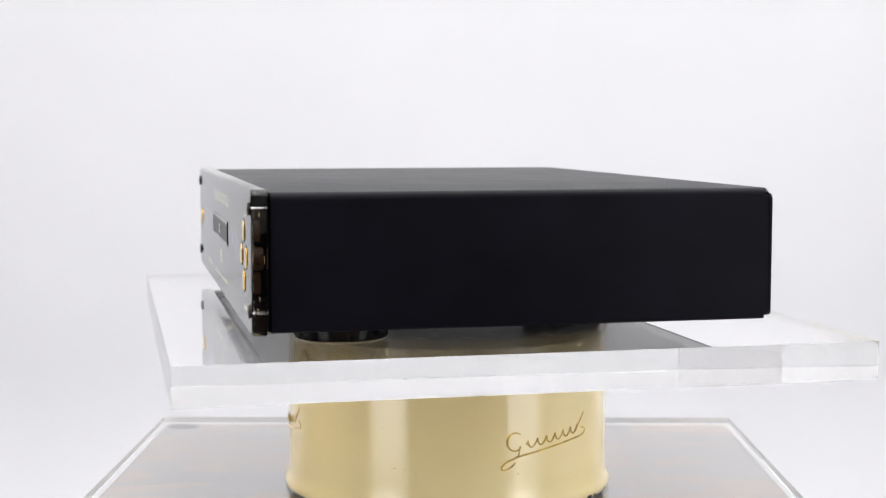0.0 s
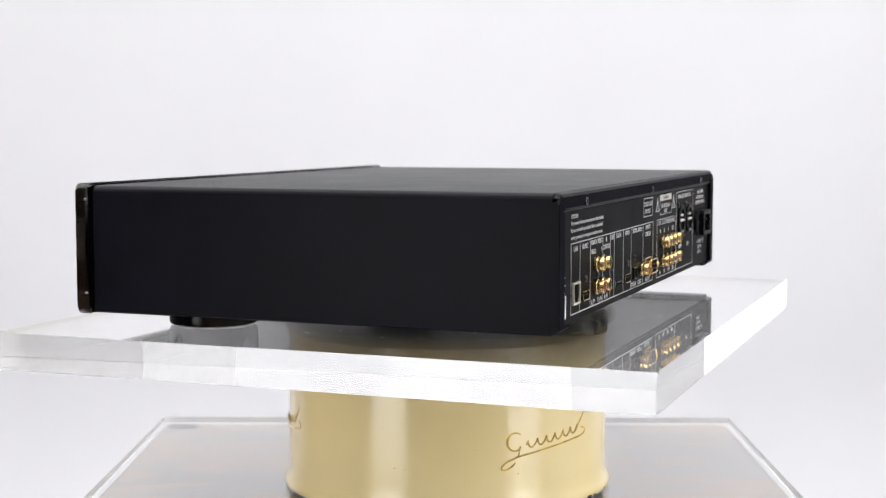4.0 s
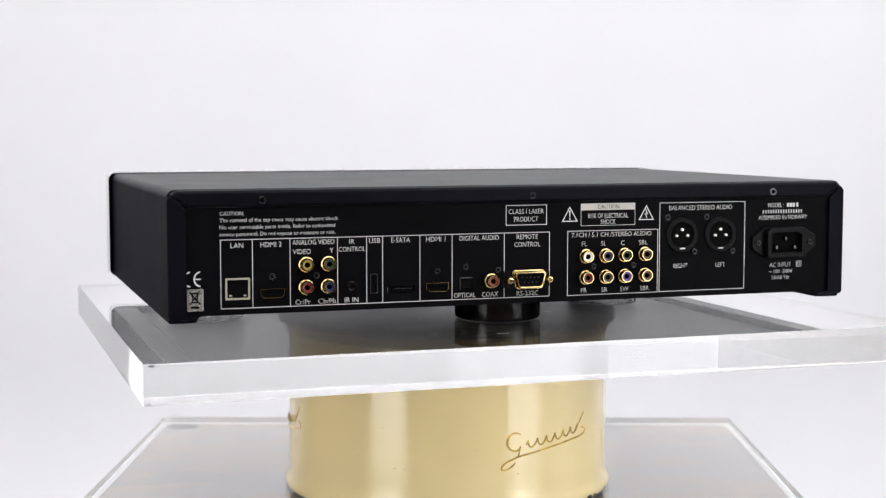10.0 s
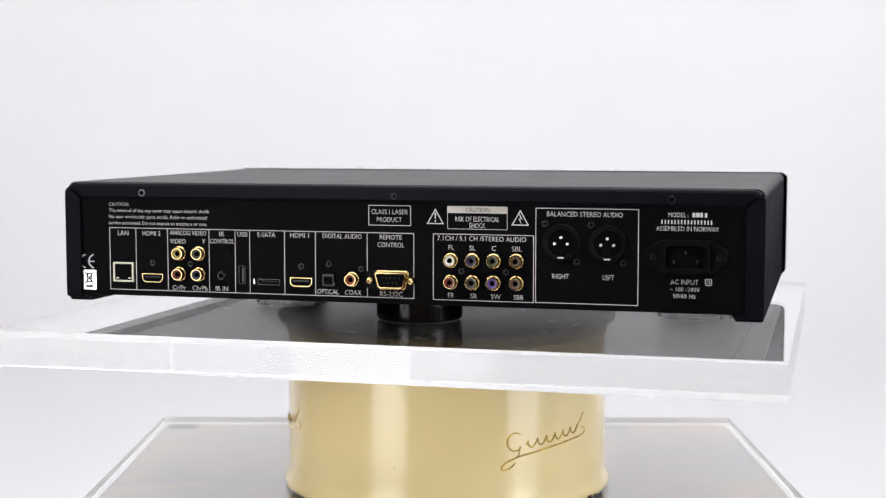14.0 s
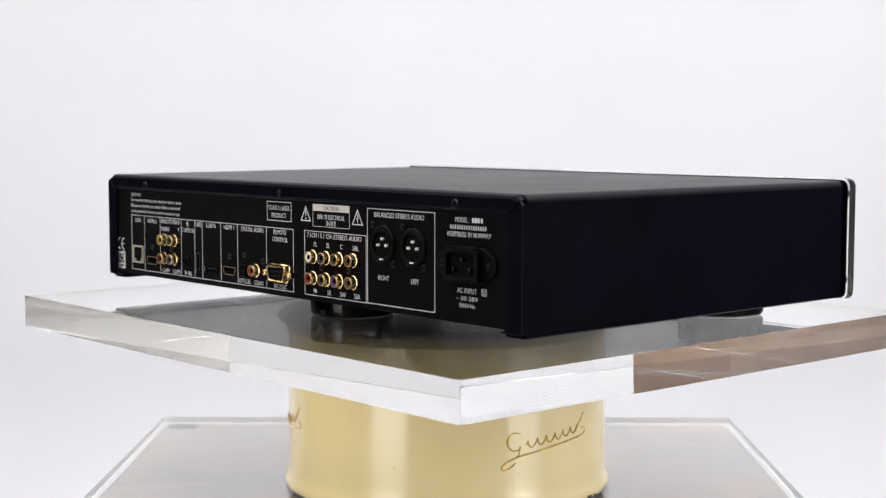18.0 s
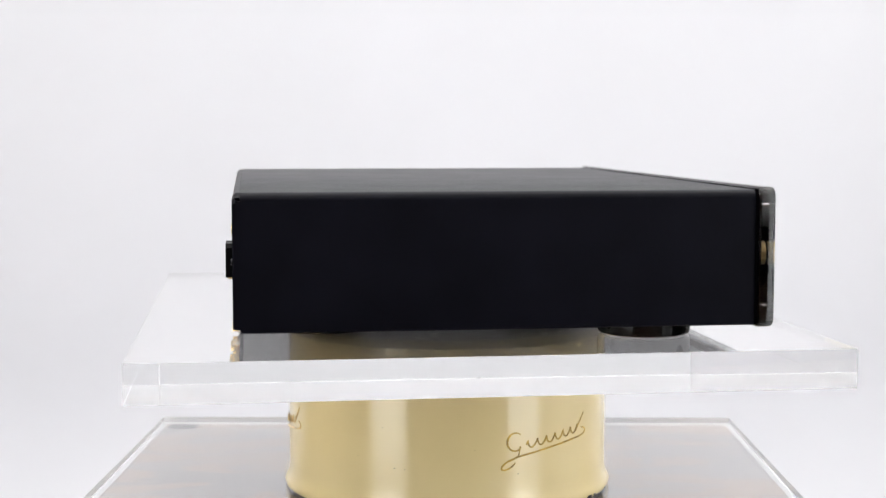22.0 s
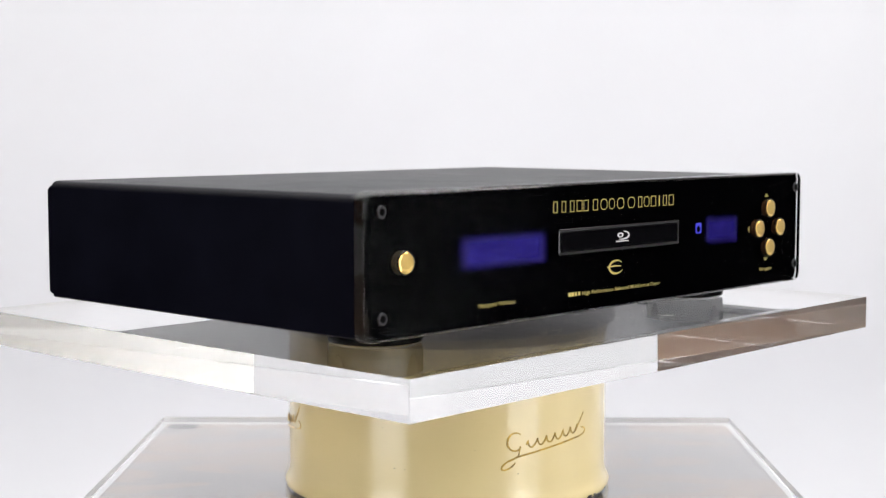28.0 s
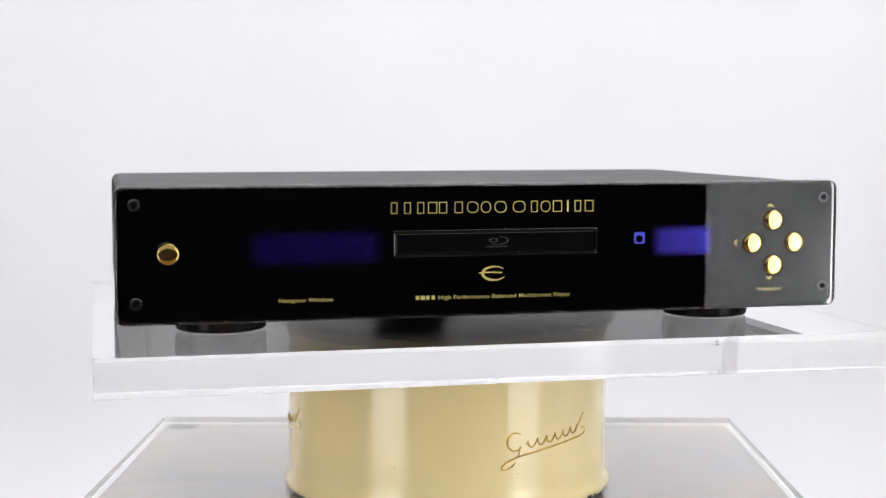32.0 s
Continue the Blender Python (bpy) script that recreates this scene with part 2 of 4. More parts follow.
def rounded(x0, x1, z0, z1, r, seg=5):
    """The outline of a rectangle with round corners, as (x, z) pairs."""
    pts = []
    for cx, cz, a in ((x1 - r, z1 - r, 0), (x0 + r, z1 - r, 90), (x0 + r, z0 + r, 180), (x1 - r, z0 + r, 270)):
        for i in range(seg + 1):
            b = radians(a + 90 * i / seg)
            pts.append((cx + r * math.cos(b), cz + r * math.sin(b)))
    return pts


def circle(cx, cz, r, seg=28):
    return [(cx + r * math.cos(2 * math.pi * i / seg), cz + r * math.sin(2 * math.pi * i / seg)) for i in range(seg)]


def shrunk(pts, d):
    """The outline drawn in by about d towards its middle."""
    cx = (min(p[0] for p in pts) + max(p[0] for p in pts)) / 2
    cz = (min(p[1] for p in pts) + max(p[1] for p in pts)) / 2
    hx, hz = max(p[0] for p in pts) - cx, max(p[1] for p in pts) - cz
    return [(cx + (x - cx) * (1 - d / hx), cz + (z - cz) * (1 - d / hz)) for x, z in pts]


def prism(pts, y0, y1, chamfer=0.0, both=False):
    """An outline in x and z made solid from y0 to y1; its far end (and near end) may be chamfered."""
    bm = bmesh.new()
    s = 1 if y1 > y0 else -1
    rings = [(pts, y0)]
    if chamfer:
        if both:
            rings = [(shrunk(pts, chamfer), y0), (pts, y0 + s * chamfer)]
        rings += [(pts, y1 - s * chamfer), (shrunk(pts, chamfer * 0.35), y1 - s * chamfer * 0.35), (shrunk(pts, chamfer), y1)]
    else:
        rings.append((pts, y1))
    loops = [[bm.verts.new((x, y, z)) for x, z in ps] for ps, y in rings]
    n = len(pts)
    for a, b in zip(loops, loops[1:]):
        for i in range(n):
            bm.faces.new((a[i], a[(i + 1) % n], b[(i + 1) % n], b[i]))
    bm.faces.new(loops[0])
    bm.faces.new(loops[-1])
    return bm


def ring(outer, inner, y0, y1):
    """A frame between two outlines of as many points, from y0 to y1."""
    bm = bmesh.new()
    n = len(outer)
    loops = [[bm.verts.new((x, y, z)) for x, z in ps] for ps, y in ((outer, y0), (outer, y1), (inner, y1), (inner, y0))]
    for k in range(4):
        a, b = loops[k], loops[(k + 1) % 4]
        for i in range(n):
            bm.faces.new((a[i], a[(i + 1) % n], b[(i + 1) % n], b[i]))
    return bm


def lathe(profile, seg=32, place=None):
    """A body of revolution about z from (radius, height) pairs."""
    bm = bmesh.new()
    loops = [[bm.verts.new((r * math.cos(2 * math.pi * i / seg), r * math.sin(2 * math.pi * i / seg), h)) for i in range(seg)] if r > 0 else [bm.verts.new((0, 0, h))]
             for r, h in profile]
    for a, b in zip(loops, loops[1:]):
        for i in range(seg):
            j = (i + 1) % seg
            if len(a) == 1 and len(b) == 1:
                continue
            if len(a) == 1:
                bm.faces.new((a[0], b[i], b[j]))
            elif len(b) == 1:
                bm.faces.new((a[i], a[j], b[0]))
            else:
                bm.faces.new((a[i], a[j], b[j], b[i]))
    if place is not None:
        bm.transform(place)
    return bm


def outwards(x, y, z, back=True):
    """The pose of a turned part whose axis points out of the rear (or the front) face."""
    return Matrix.Translation((x, y, z)) @ Matrix.Rotation(radians(-90 if back else 90), 4, "X")


def glyphs(text, bold=0.0):
    """A flat mesh of the text in the built-in font, its box and the height of a capital."""
    def made(t):
        cu = bpy.data.curves.new("glyphs", "FONT")
        cu.body, cu.size, cu.resolution_u, cu.offset = t, 1.0, 2, bold
        ob = bpy.data.objects.new("glyphs", cu)
        scene.collection.objects.link(ob)
        me = bpy.data.meshes.new_from_object(ob.evaluated_get(bpy.context.evaluated_depsgraph_get()))
        bpy.data.objects.remove(ob)
        bpy.data.curves.remove(cu)
        return me
    me = made(text)
    xs = [v.co.x for v in me.vertices]
    return me, min(xs), max(xs)


CAPITAL = 0.69


def lettering(text, x, z, width, cap, y, material, parent, back=True):
    """Printed words centred at x, their capitals centred at z, on the rear (or front) face at depth y."""
    me, lo, hi = glyphs(text, -0.006 if back else 0.004)
    bm = bmesh.new()
    bm.from_mesh(me)
    bpy.data.meshes.remove(me)
    sx, sz = width / (hi - lo), cap / CAPITAL
    s = -1 if back else 1
    for v in bm.verts:
        v.co = Vector((x + s * (v.co.x - (lo + hi) / 2) * sx, y, z - cap / 2 + v.co.y * sz))
    ret = bmesh.ops.extrude_face_region(bm, geom=bm.faces[:])
    for v in [g for g in ret["geom"] if isinstance(g, bmesh.types.BMVert)]:
        v.co.y += -0.0001 if back else 0.0001
    return part("lettering", bm, material, parent)


def stroke(pts, width, y0, y1):
    """A line of even width through (x, z) pairs, with thickness from y0 to y1."""
    bm = bmesh.new()
    left, right = [], []
    for i, (x, z) in enumerate(pts):
        ax, az = pts[max(0, i - 1)]
        bx, bz = pts[min(len(pts) - 1, i + 1)]
        d = Vector((bx - ax, bz - az)).normalized()
        w = width[i] if isinstance(width, list) else width
        left.append((x - d.y * w / 2, z + d.x * w / 2))
        right.append((x + d.y * w / 2, z - d.x * w / 2))
    rows = [[(bm.verts.new((lx, y, lz)), bm.verts.new((rx, y, rz))) for (lx, lz), (rx, rz) in zip(left, right)] for y in (y0, y1)]
    for k in range(len(pts) - 1):
        for r in rows:
            bm.faces.new((r[k][0], r[k + 1][0], r[k + 1][1], r[k][1]))
        for e in (0, 1):
            bm.faces.new((rows[0][k][e], rows[0][k + 1][e], rows[1][k + 1][e], rows[1][k][e]))
    for k in (0, len(pts) - 1):
        bm.faces.new((rows[0][k][0], rows[0][k][1], rows[1][k][1], rows[1][k][0]))
    return bm


# ---- the room ----
def room():
    part_of = lambda name, bm, m, label: tagged(part(name, bm, m), label, kind="structure")
    clad = part_of("wall_left", block(-7.2, -7.0, -4.6, 3.6, 0, 2.8), PALE_WALL, "pale studio wall clad with brown boards")
    for k in range(9):
        part("board", block(-7.0, -6.985, -4.38, 3.38, 0.82 + 0.22 * k, 1.022 + 0.22 * k, 0.003, 1), TILE, clad, "brown cladding board")
    part_of("wall_right", block(5.6, 5.8, -4.4, -4.32, 0, 2.8), PALE_WALL, "pale grey studio wall")
    part_of("wall_right", block(5.6, 5.8, 2.1, 3.4, 0, 2.8), PALE_WALL, "pale grey studio wall")
    part_of("wall_right", block(5.6, 5.8, -2.54, 2.1, 0, 2.8), PALE_WALL, "pale grey studio wall")
    part_of("wall_right", block(5.6, 5.8, -4.32, -2.54, 0, 0.85), PALE_WALL, "pale grey wall under the added pane")
    part_of("wall_right", block(5.6, 5.8, -4.32, -2.54, 2.3, 2.8), PALE_WALL, "pale grey wall over the added pane")
    # Unseen glowing pane, added to brighten what the slab's edges show.
    window = part_of("fill_pane_1", block(5.72, 5.74, -4.32, -2.54, 0.85, 2.3), PANE_GLOW, "unseen glowing pane added to whiten the slab edges")
    for y in (-4.32, -3.46, -2.60):
        part("frame", block(5.64, 5.715, y, y + 0.06, 0.85, 2.3, 0.004, 1), PALE_WALL, window, "pale frame of the added glowing pane")
    part_of("wall_front", block(-7.0, 2.4, -4.6, -4.4, 0.80, 2.8), PALE_WALL, "pale grey studio wall behind the camera")
    part_of("wall_front", block(2.4, 5.6, -4.6, -4.4, 0.80, 0.95), PALE_WALL, "pale grey wall under the added pane")
    part_of("wall_front", block(2.4, 5.6, -4.6, -4.4, 2.45, 2.8), PALE_WALL, "pale grey wall over the added pane")
    # Second added pane out of view, again to whiten the slab's edges.
    window = part_of("fill_pane_2", block(2.4, 5.6, -4.54, -4.52, 0.95, 2.45), PANE_GLOW, "unseen glowing pane added to whiten the slab edges")
    for x in (2.4, 3.98, 5.54):
        part("frame", block(x, x + 0.06, -4.515, -4.44, 0.95, 2.45, 0.004, 1), PALE_WALL, window, "pale frame of the added glowing pane")
    # Unseen dark board, added so the front plate mirrors black.
    part_of("dark_board", block(-7.0, 5.6, -4.6, -4.39, 0, 0.80), WALL, "unseen dark board added to darken the plate reflections")
    part_of("wall_back", block(-7.0, 7.0, 3.4, 3.6, 0, 2.8), WALL, "dark painted wall behind the paper backdrop")
    part_of("ceiling", block(-7.2, 7.2, -4.6, 3.6, 2.8, 2.95), CEILING, "plain grey studio ceiling")
    # Pale strip out of view, added to lighten the slab's edge reflections.
    part_of("pale_strip", block(3.30, 5.6, -4.39, 2.1, -0.003, 0.012, 0.004, 1), PALE_STRIP, "unseen pale floor strip added to whiten the slab edges")
    # the white paper: down the back, round a curve and out over the floor
    r, half = 0.45, 2.75
    path = [(1.55, 2.3), (1.55, r)] + [(1.55 - r + r * math.cos(radians(-a)), r + r * math.sin(radians(-a))) for a in range(6, 91, 6)] + [(0.3, 0.006), (-0.55, 0.006)]
    bm = bmesh.new()
    rows = [[bm.verts.new((x, y, max(z, 0.006))) for x in (-half, -half / 3, half / 3, half)] for y, z in path]
    for a, b in zip(rows, rows[1:]):
        for i in range(3):
            bm.faces.new((a[i], a[i + 1], b[i + 1], b[i]))
    sheet = part_of("backdrop", bm, PAPER, "seamless white paper backdrop curving down on to the floor")
    sheet.data.polygons.foreach_set("use_smooth", [True] * len(sheet.data.polygons))
    mod = sheet.modifiers.new("thickness", "SOLIDIFY")
    mod.thickness, mod.offset = 0.002, 0


def diffuser_lamp(name, label, w, h, depth, glow, at, group):
    """A flat light with a fabric housing; its diffuser faces along -z of the pose."""
    lamp = tagged(new(name), label, "studio light", group)
    lamp.matrix_basis = at
    part("diffuser", block(-w / 2, w / 2, -h / 2, h / 2, 0.0, 0.006), glow, lamp, "glowing white fabric diffuser")
    bm = bmesh.new()
    corners = ((-1, -1), (1, -1), (1, 1), (-1, 1))
    loops = [[bm.verts.new((sx * w / 2 * k, sy * h / 2 * k, z)) for sx, sy in corners] for k, z in ((1.0, 0.007), (0.62, depth), (0.60, depth - 0.004), (0.985, 0.007))]
    for a, b in zip(loops, loops[1:] + loops[:1]):
        for i in range(4):
            bm.faces.new((a[i], a[(i + 1) % 4], b[(i + 1) % 4], b[i]))
    bm.faces.new(loops[1])
    bm.faces.new(loops[2])
    part("housing", bm, HOUSING, lamp, "black fabric housing")
    return lamp


def lights():
    lamp = diffuser_lamp("overhead_light", "large white overhead light panel hung from the ceiling", 4.6, 2.9, 0.12, PANEL_GLOW, pose(0, -0.35, 2.35), "")
    for sx in (-1, 1):
        for sy in (-1, 1):
            part("hanger", block(sx * 0.8 - 0.004, sx * 0.8 + 0.004, sy * 0.42 - 0.004, sy * 0.42 + 0.004, 0.10, 0.45), DARK_STEEL, lamp)
    # Two unseen lights, added to brighten the floor on either side.
    for x, size in ((-4.6, 1.7), (4.3, 1.6)):
        diffuser_lamp("floor_fill", "unseen square light added to brighten the floor", size, size, 0.05, FLOOR_FILL_GLOW, pose(x, 0.2, 2.745), "ceiling lights")
    for x, y, tx, ty, w, h, bx in ((0.929, -0.677, 0.630, 0.172, 0.572, 1.20, -0.056), (-0.968, -1.147, -0.553, -0.348, 0.653, 1.46, 0.05)):
        at = look((x, y, TOP - 0.02), (tx, ty, TOP - 0.02))
        lamp = diffuser_lamp("softbox", "rectangular white softbox on a black floor stand", w, h, 0.20, SOFT_GLOW, at, "softboxes beside the camera")
        bulb = part("bulb", lathe([(0, 0.080), (0.11, 0.088), (0.11, 0.098), (0, 0.098)], 32), BULB_GLOW, lamp, "frosted glowing bulb dish")
        bulb.location = (bx, -0.03, 0)
        inv = at.inverted()
        foot = lathe([(0, 0), (0.19, 0), (0.19, 0.012), (0.012, 0.03), (0.012, TOP + 0.02), (0, TOP + 0.02)], 20)
        back = at @ Vector((0, 0, 0.22))
        foot.transform(inv @ Matrix.Translation((back.x, back.y, 0.0)))
        part("stand", foot, DARK_STEEL, lamp, "black steel stand", smooth=True)


# ---- the display table, the cream drum, the slab ----
TABLE = TOP - 0.1335                     # the clear sheet's upper face


def display_table():
    table = tagged(new("display_table"), "square grey display table topped with a thick clear acrylic sheet", "table")
    x0, x1, y0, y1 = -0.2590, 0.2570, -0.282, 0.2345
    sheet = part("top_sheet", block(x0, x1, y0, y1, TABLE - 0.030, TABLE, 0.0009, 1), ACRYLIC, table, "thick clear acrylic sheet")
    sheet.visible_shadow = False
    sheet.data.materials.append(SAWN)
    for face in sheet.data.polygons:
        face.material_index = 1 if abs(face.normal.z) < 0.3 else 0
    part("panel", block(x0 + 0.004, x1 - 0.004, y0 + 0.004, y1 - 0.004, TABLE - 0.056, TABLE - 0.0306, 0.001, 1), TABLE_TOP, table, "grey top panel with reflections painted as brown streaks")
    part("pad", block(x0 + 0.008, x0 + 0.034, y1 - 0.026, y1 - 0.006, TABLE - 0.0306, TABLE - 0.0302), FELT, table, "dark felt pad")
    for a, b, c, d in ((x0 + 0.012, x1 - 0.012, y0 + 0.012, y0 + 0.030), (x0 + 0.012, x1 - 0.012, y1 - 0.030, y1 - 0.012),
                       (x0 + 0.012, x0 + 0.030, y0 + 0.030, y1 - 0.030), (x1 - 0.030, x1 - 0.012, y0 + 0.030, y1 - 0.030)):
        part("side", block(a, b, c, d, 0.009, TABLE - 0.056), TABLE_SIDE, table)
    # small dark scratches on the sheet
    for pts, w in (([(0.1330, 0.1180), (0.1350, 0.1160), (0.1385, 0.1140), (0.1410, 0.1142)], 0.0011), ([(0.1455, 0.0665), (0.1490, 0.0660)], 0.0012), ([(0.1535, 0.0668), (0.1560, 0.0655)], 0.0016)):
        bm = stroke(pts, w, 0.00004, 0.00010)
        for v in bm.verts:
            v.co = Vector((v.co.x, v.co.z, TABLE + v.co.y))
        part("scratch", bm, BRONZE, table)
    table.rotation_euler.z = radians(-0.35)
    return table


def wavy_script(parent, middle, radius):
    """A sloping flourish of gold strokes laid round the drum, about the bearing given."""
    def lay(pts, width):
        bm = stroke(pts, width, 0.0, 0.0003)
        for v in bm.verts:
            a = radians(middle) + v.co.x / radius
            rr = radius + 0.00005 + v.co.y
            v.co = Vector((rr * math.sin(a), -rr * math.cos(a), v.co.z))
        return part("emblem", bm, WORN_GOLD, parent, "worn gold flourish")
    # a row of joined loops climbing to the far end
    pts = []
    for i in range(97):
        u = i / 96
        x = -0.0250 + 0.0500 * u
        pts.append((x + 0.0011 * math.sin(2 * math.pi * 6.5 * u + 1.2), -0.0068 + 0.0062 * u + 0.0026 * math.sin(2 * math.pi * 6.5 * u)))
    lay(pts, 0.0011)
    # the tall opening hook and the closing upright
    hook = [(-0.0322 + 0.0060 * math.cos(radians(a)), -0.0040 + 0.0062 * math.sin(radians(a))) for a in range(50, 316, 10)]
    hook += [(-0.0285, -0.0073), (-0.0292, -0.0110), (-0.0300, -0.0143)]
    lay(hook, [0.0008 + 0.0005 * math.sin(math.pi * k / (len(hook) - 1)) for k in range(len(hook))])
    lay([(0.0215 + 0.0012 * i, -0.0030 + 0.0015 * i) for i in range(9)], 0.0008)
    # the long underline with a loop at its start and a hook at its end
    line = [(-0.0372 + 0.0052 * math.cos(radians(a)), -0.0193 + 0.0026 * math.sin(radians(a)) + 0.42 * 0.0052 * math.cos(radians(a))) for a in range(-20, -301, -14)]
    line += [(-0.0345 + 0.0610 * u, -0.0150 + 0.0080 * u + 0.0006 * math.sin(math.pi * u)) for u in [k / 16 for k in range(1, 17)]]
    line += [(0.0285 + 0.0046 * math.sin(radians(a)), -0.0038 - 0.0026 * math.cos(radians(a))) for a in range(20, 181, 20)]
    lay(line, [0.0009 + 0.0004 * math.sin(math.pi * k / (len(line) - 1)) for k in range(len(line))])


def cream_drum():
    drum = tagged(new("display_drum"), "cream enamelled round turntable drum with worn gold flourishes", "turntable stand")
    drum.location = (0.0012, 0, TABLE)
    top = 0.1335 - 0.0237
    part("wall", lathe([(0.1160, 0.0024), (0.1196, 0.0024), (0.1208, 0.0034), (0.1213, 0.0054), (0.1211, 0.0072), (0.1203, 0.0092), (0.1192, 0.0116), (0.1184, 0.0150), (0.1180, 0.0200), (0.1180, top - 0.0115), (0.1120, top - 0.0115)], 128), CREAM, drum, "glossy cream enamel", smooth=True)
    part("foot_ring", lathe([(0.105, 0), (0.1175, 0), (0.1185, 0.0026), (0.105, 0.0026)], 96), RUBBER, drum, "dark rubber foot ring", smooth=True)
    # chips along the rolled rim
    rnd = random.Random(4)
    for k in range(16):
        a = radians(rnd.uniform(-75, 75))
        w, h = rnd.uniform(0.0015, 0.0075), rnd.uniform(0.0008, 0.0026)
        pts = [(w / 2 * math.cos(b) * rnd.uniform(0.75, 1.1), h / 2 * math.sin(b) * rnd.uniform(0.7, 1.2)) for b in [2 * math.pi * i / 9 for i in range(9)]]
        bm = prism(pts, 0.0, 0.0016)
        bm.transform(Matrix.Rotation(a, 4, "Z") @ Matrix.Translation((0, -0.1213, 0.0040)) @ Matrix.Rotation(radians(18), 4, "X"))
        part("chip", bm, RUBBER, drum)
    # small knocks in the enamel
    for bearing, z, w, h in ((-21.7, 0.0620, 0.0011, 0.0005), (-17.5, 0.0350, 0.0020, 0.0007), (-14.0, 0.0345, 0.0010, 0.0006), (9.0, 0.0480, 0.0008, 0.0004), (24.0, 0.0300, 0.0012, 0.0006), (-31.0, 0.0410, 0.0007, 0.0005)):
        pts = [(w / 2 * math.cos(b) * rnd.uniform(0.6, 1.1), h / 2 * math.sin(b) * rnd.uniform(0.6, 1.1)) for b in [2 * math.pi * i / 8 for i in range(8)]]
        bm = prism(pts, -0.00008, 0.0004)
        bm.transform(Matrix.Rotation(radians(bearing), 4, "Z") @ Matrix.Translation((0, -0.1180, z)))
        part("chip", bm, KNOCK_AND_SHADE, drum, "small brown knock in the enamel")
    # Added brown ring stands in for the shade on the wall's upper end.
    part("ring", lathe([(0.1120, top - 0.0140), (0.1180, top - 0.0140), (0.1184, top - 0.0136), (0.1190, top - 0.0100), (0.1188, top - 0.0078), (0.1120, top - 0.0078)], 128), KNOCK_AND_SHADE, drum, "dull brown ring standing in for shade under the disc", smooth=True)
    part("disc", lathe([(0.112, top - 0.0080), (0.1190, top - 0.0080), (0.1222, top - 0.0076), (0.1245, top - 0.0062), (0.1252, top - 0.0042), (0.1243, top - 0.0022), (0.1215, top - 0.0009), (0.1170, top - 0.0003), (0.1100, top - 0.0002), (0, top - 0.0002)], 128), PLATTER, drum,
         "dark scuffed metal disc", smooth=True)
    # scuffs on the disc
    rnd = random.Random(21)
    for k in range(70):
        r, a, turn_ = 0.110 * math.sqrt(rnd.random()), rnd.uniform(0, 2 * math.pi), rnd.uniform(0, math.pi)
        n, w = rnd.uniform(0.002, 0.014), rnd.uniform(0.0003, 0.0011)
        if r + n / 2 > 0.110:
            continue
        c = Vector((r * math.cos(a), r * math.sin(a), top - 0.00012))
        u, v = Vector((math.cos(turn_), math.sin(turn_), 0)) * n / 2, Vector((-math.sin(turn_), math.cos(turn_), 0)) * w / 2
        bend = v * rnd.uniform(-4, 4)
        rows = [(c - u, 0.3), (c + bend, 1.0), (c + u, 0.3)]
        bm = bmesh.new()
        pairs = [(bm.verts.new(q + v * f), bm.verts.new(q - v * f)) for q, f in rows]
        for (p0, p1), (q0, q1) in zip(pairs, pairs[1:]):
            bm.faces.new((p0, p1, q1, q0))
        part("scuff", bm, SCUFF, drum, "pale scuff mark")
    for bearing in (38.6, 158.6, -77.6):
        wavy_script(drum, bearing, 0.1180)
    for ob in drum.children:
        if ob.name.startswith("emblem"):
            ob.location.z = 0.056
    screw = lathe([(0, 0.0001), (0.0010, 0.0001), (0.0012, 0.0007), (0.0016, 0.0007), (0.0018, 0.0004), (0.0018, -0.001)], 20)
    screw.transform(Matrix.Rotation(radians(27.3), 4, "Z") @ Matrix.Translation((0, -0.1183, top - 0.0155)) @ Matrix.Rotation(radians(90), 4, "X"))
    part("screw", screw, BRONZE, drum, "small brown screw", smooth=True)
    return drum


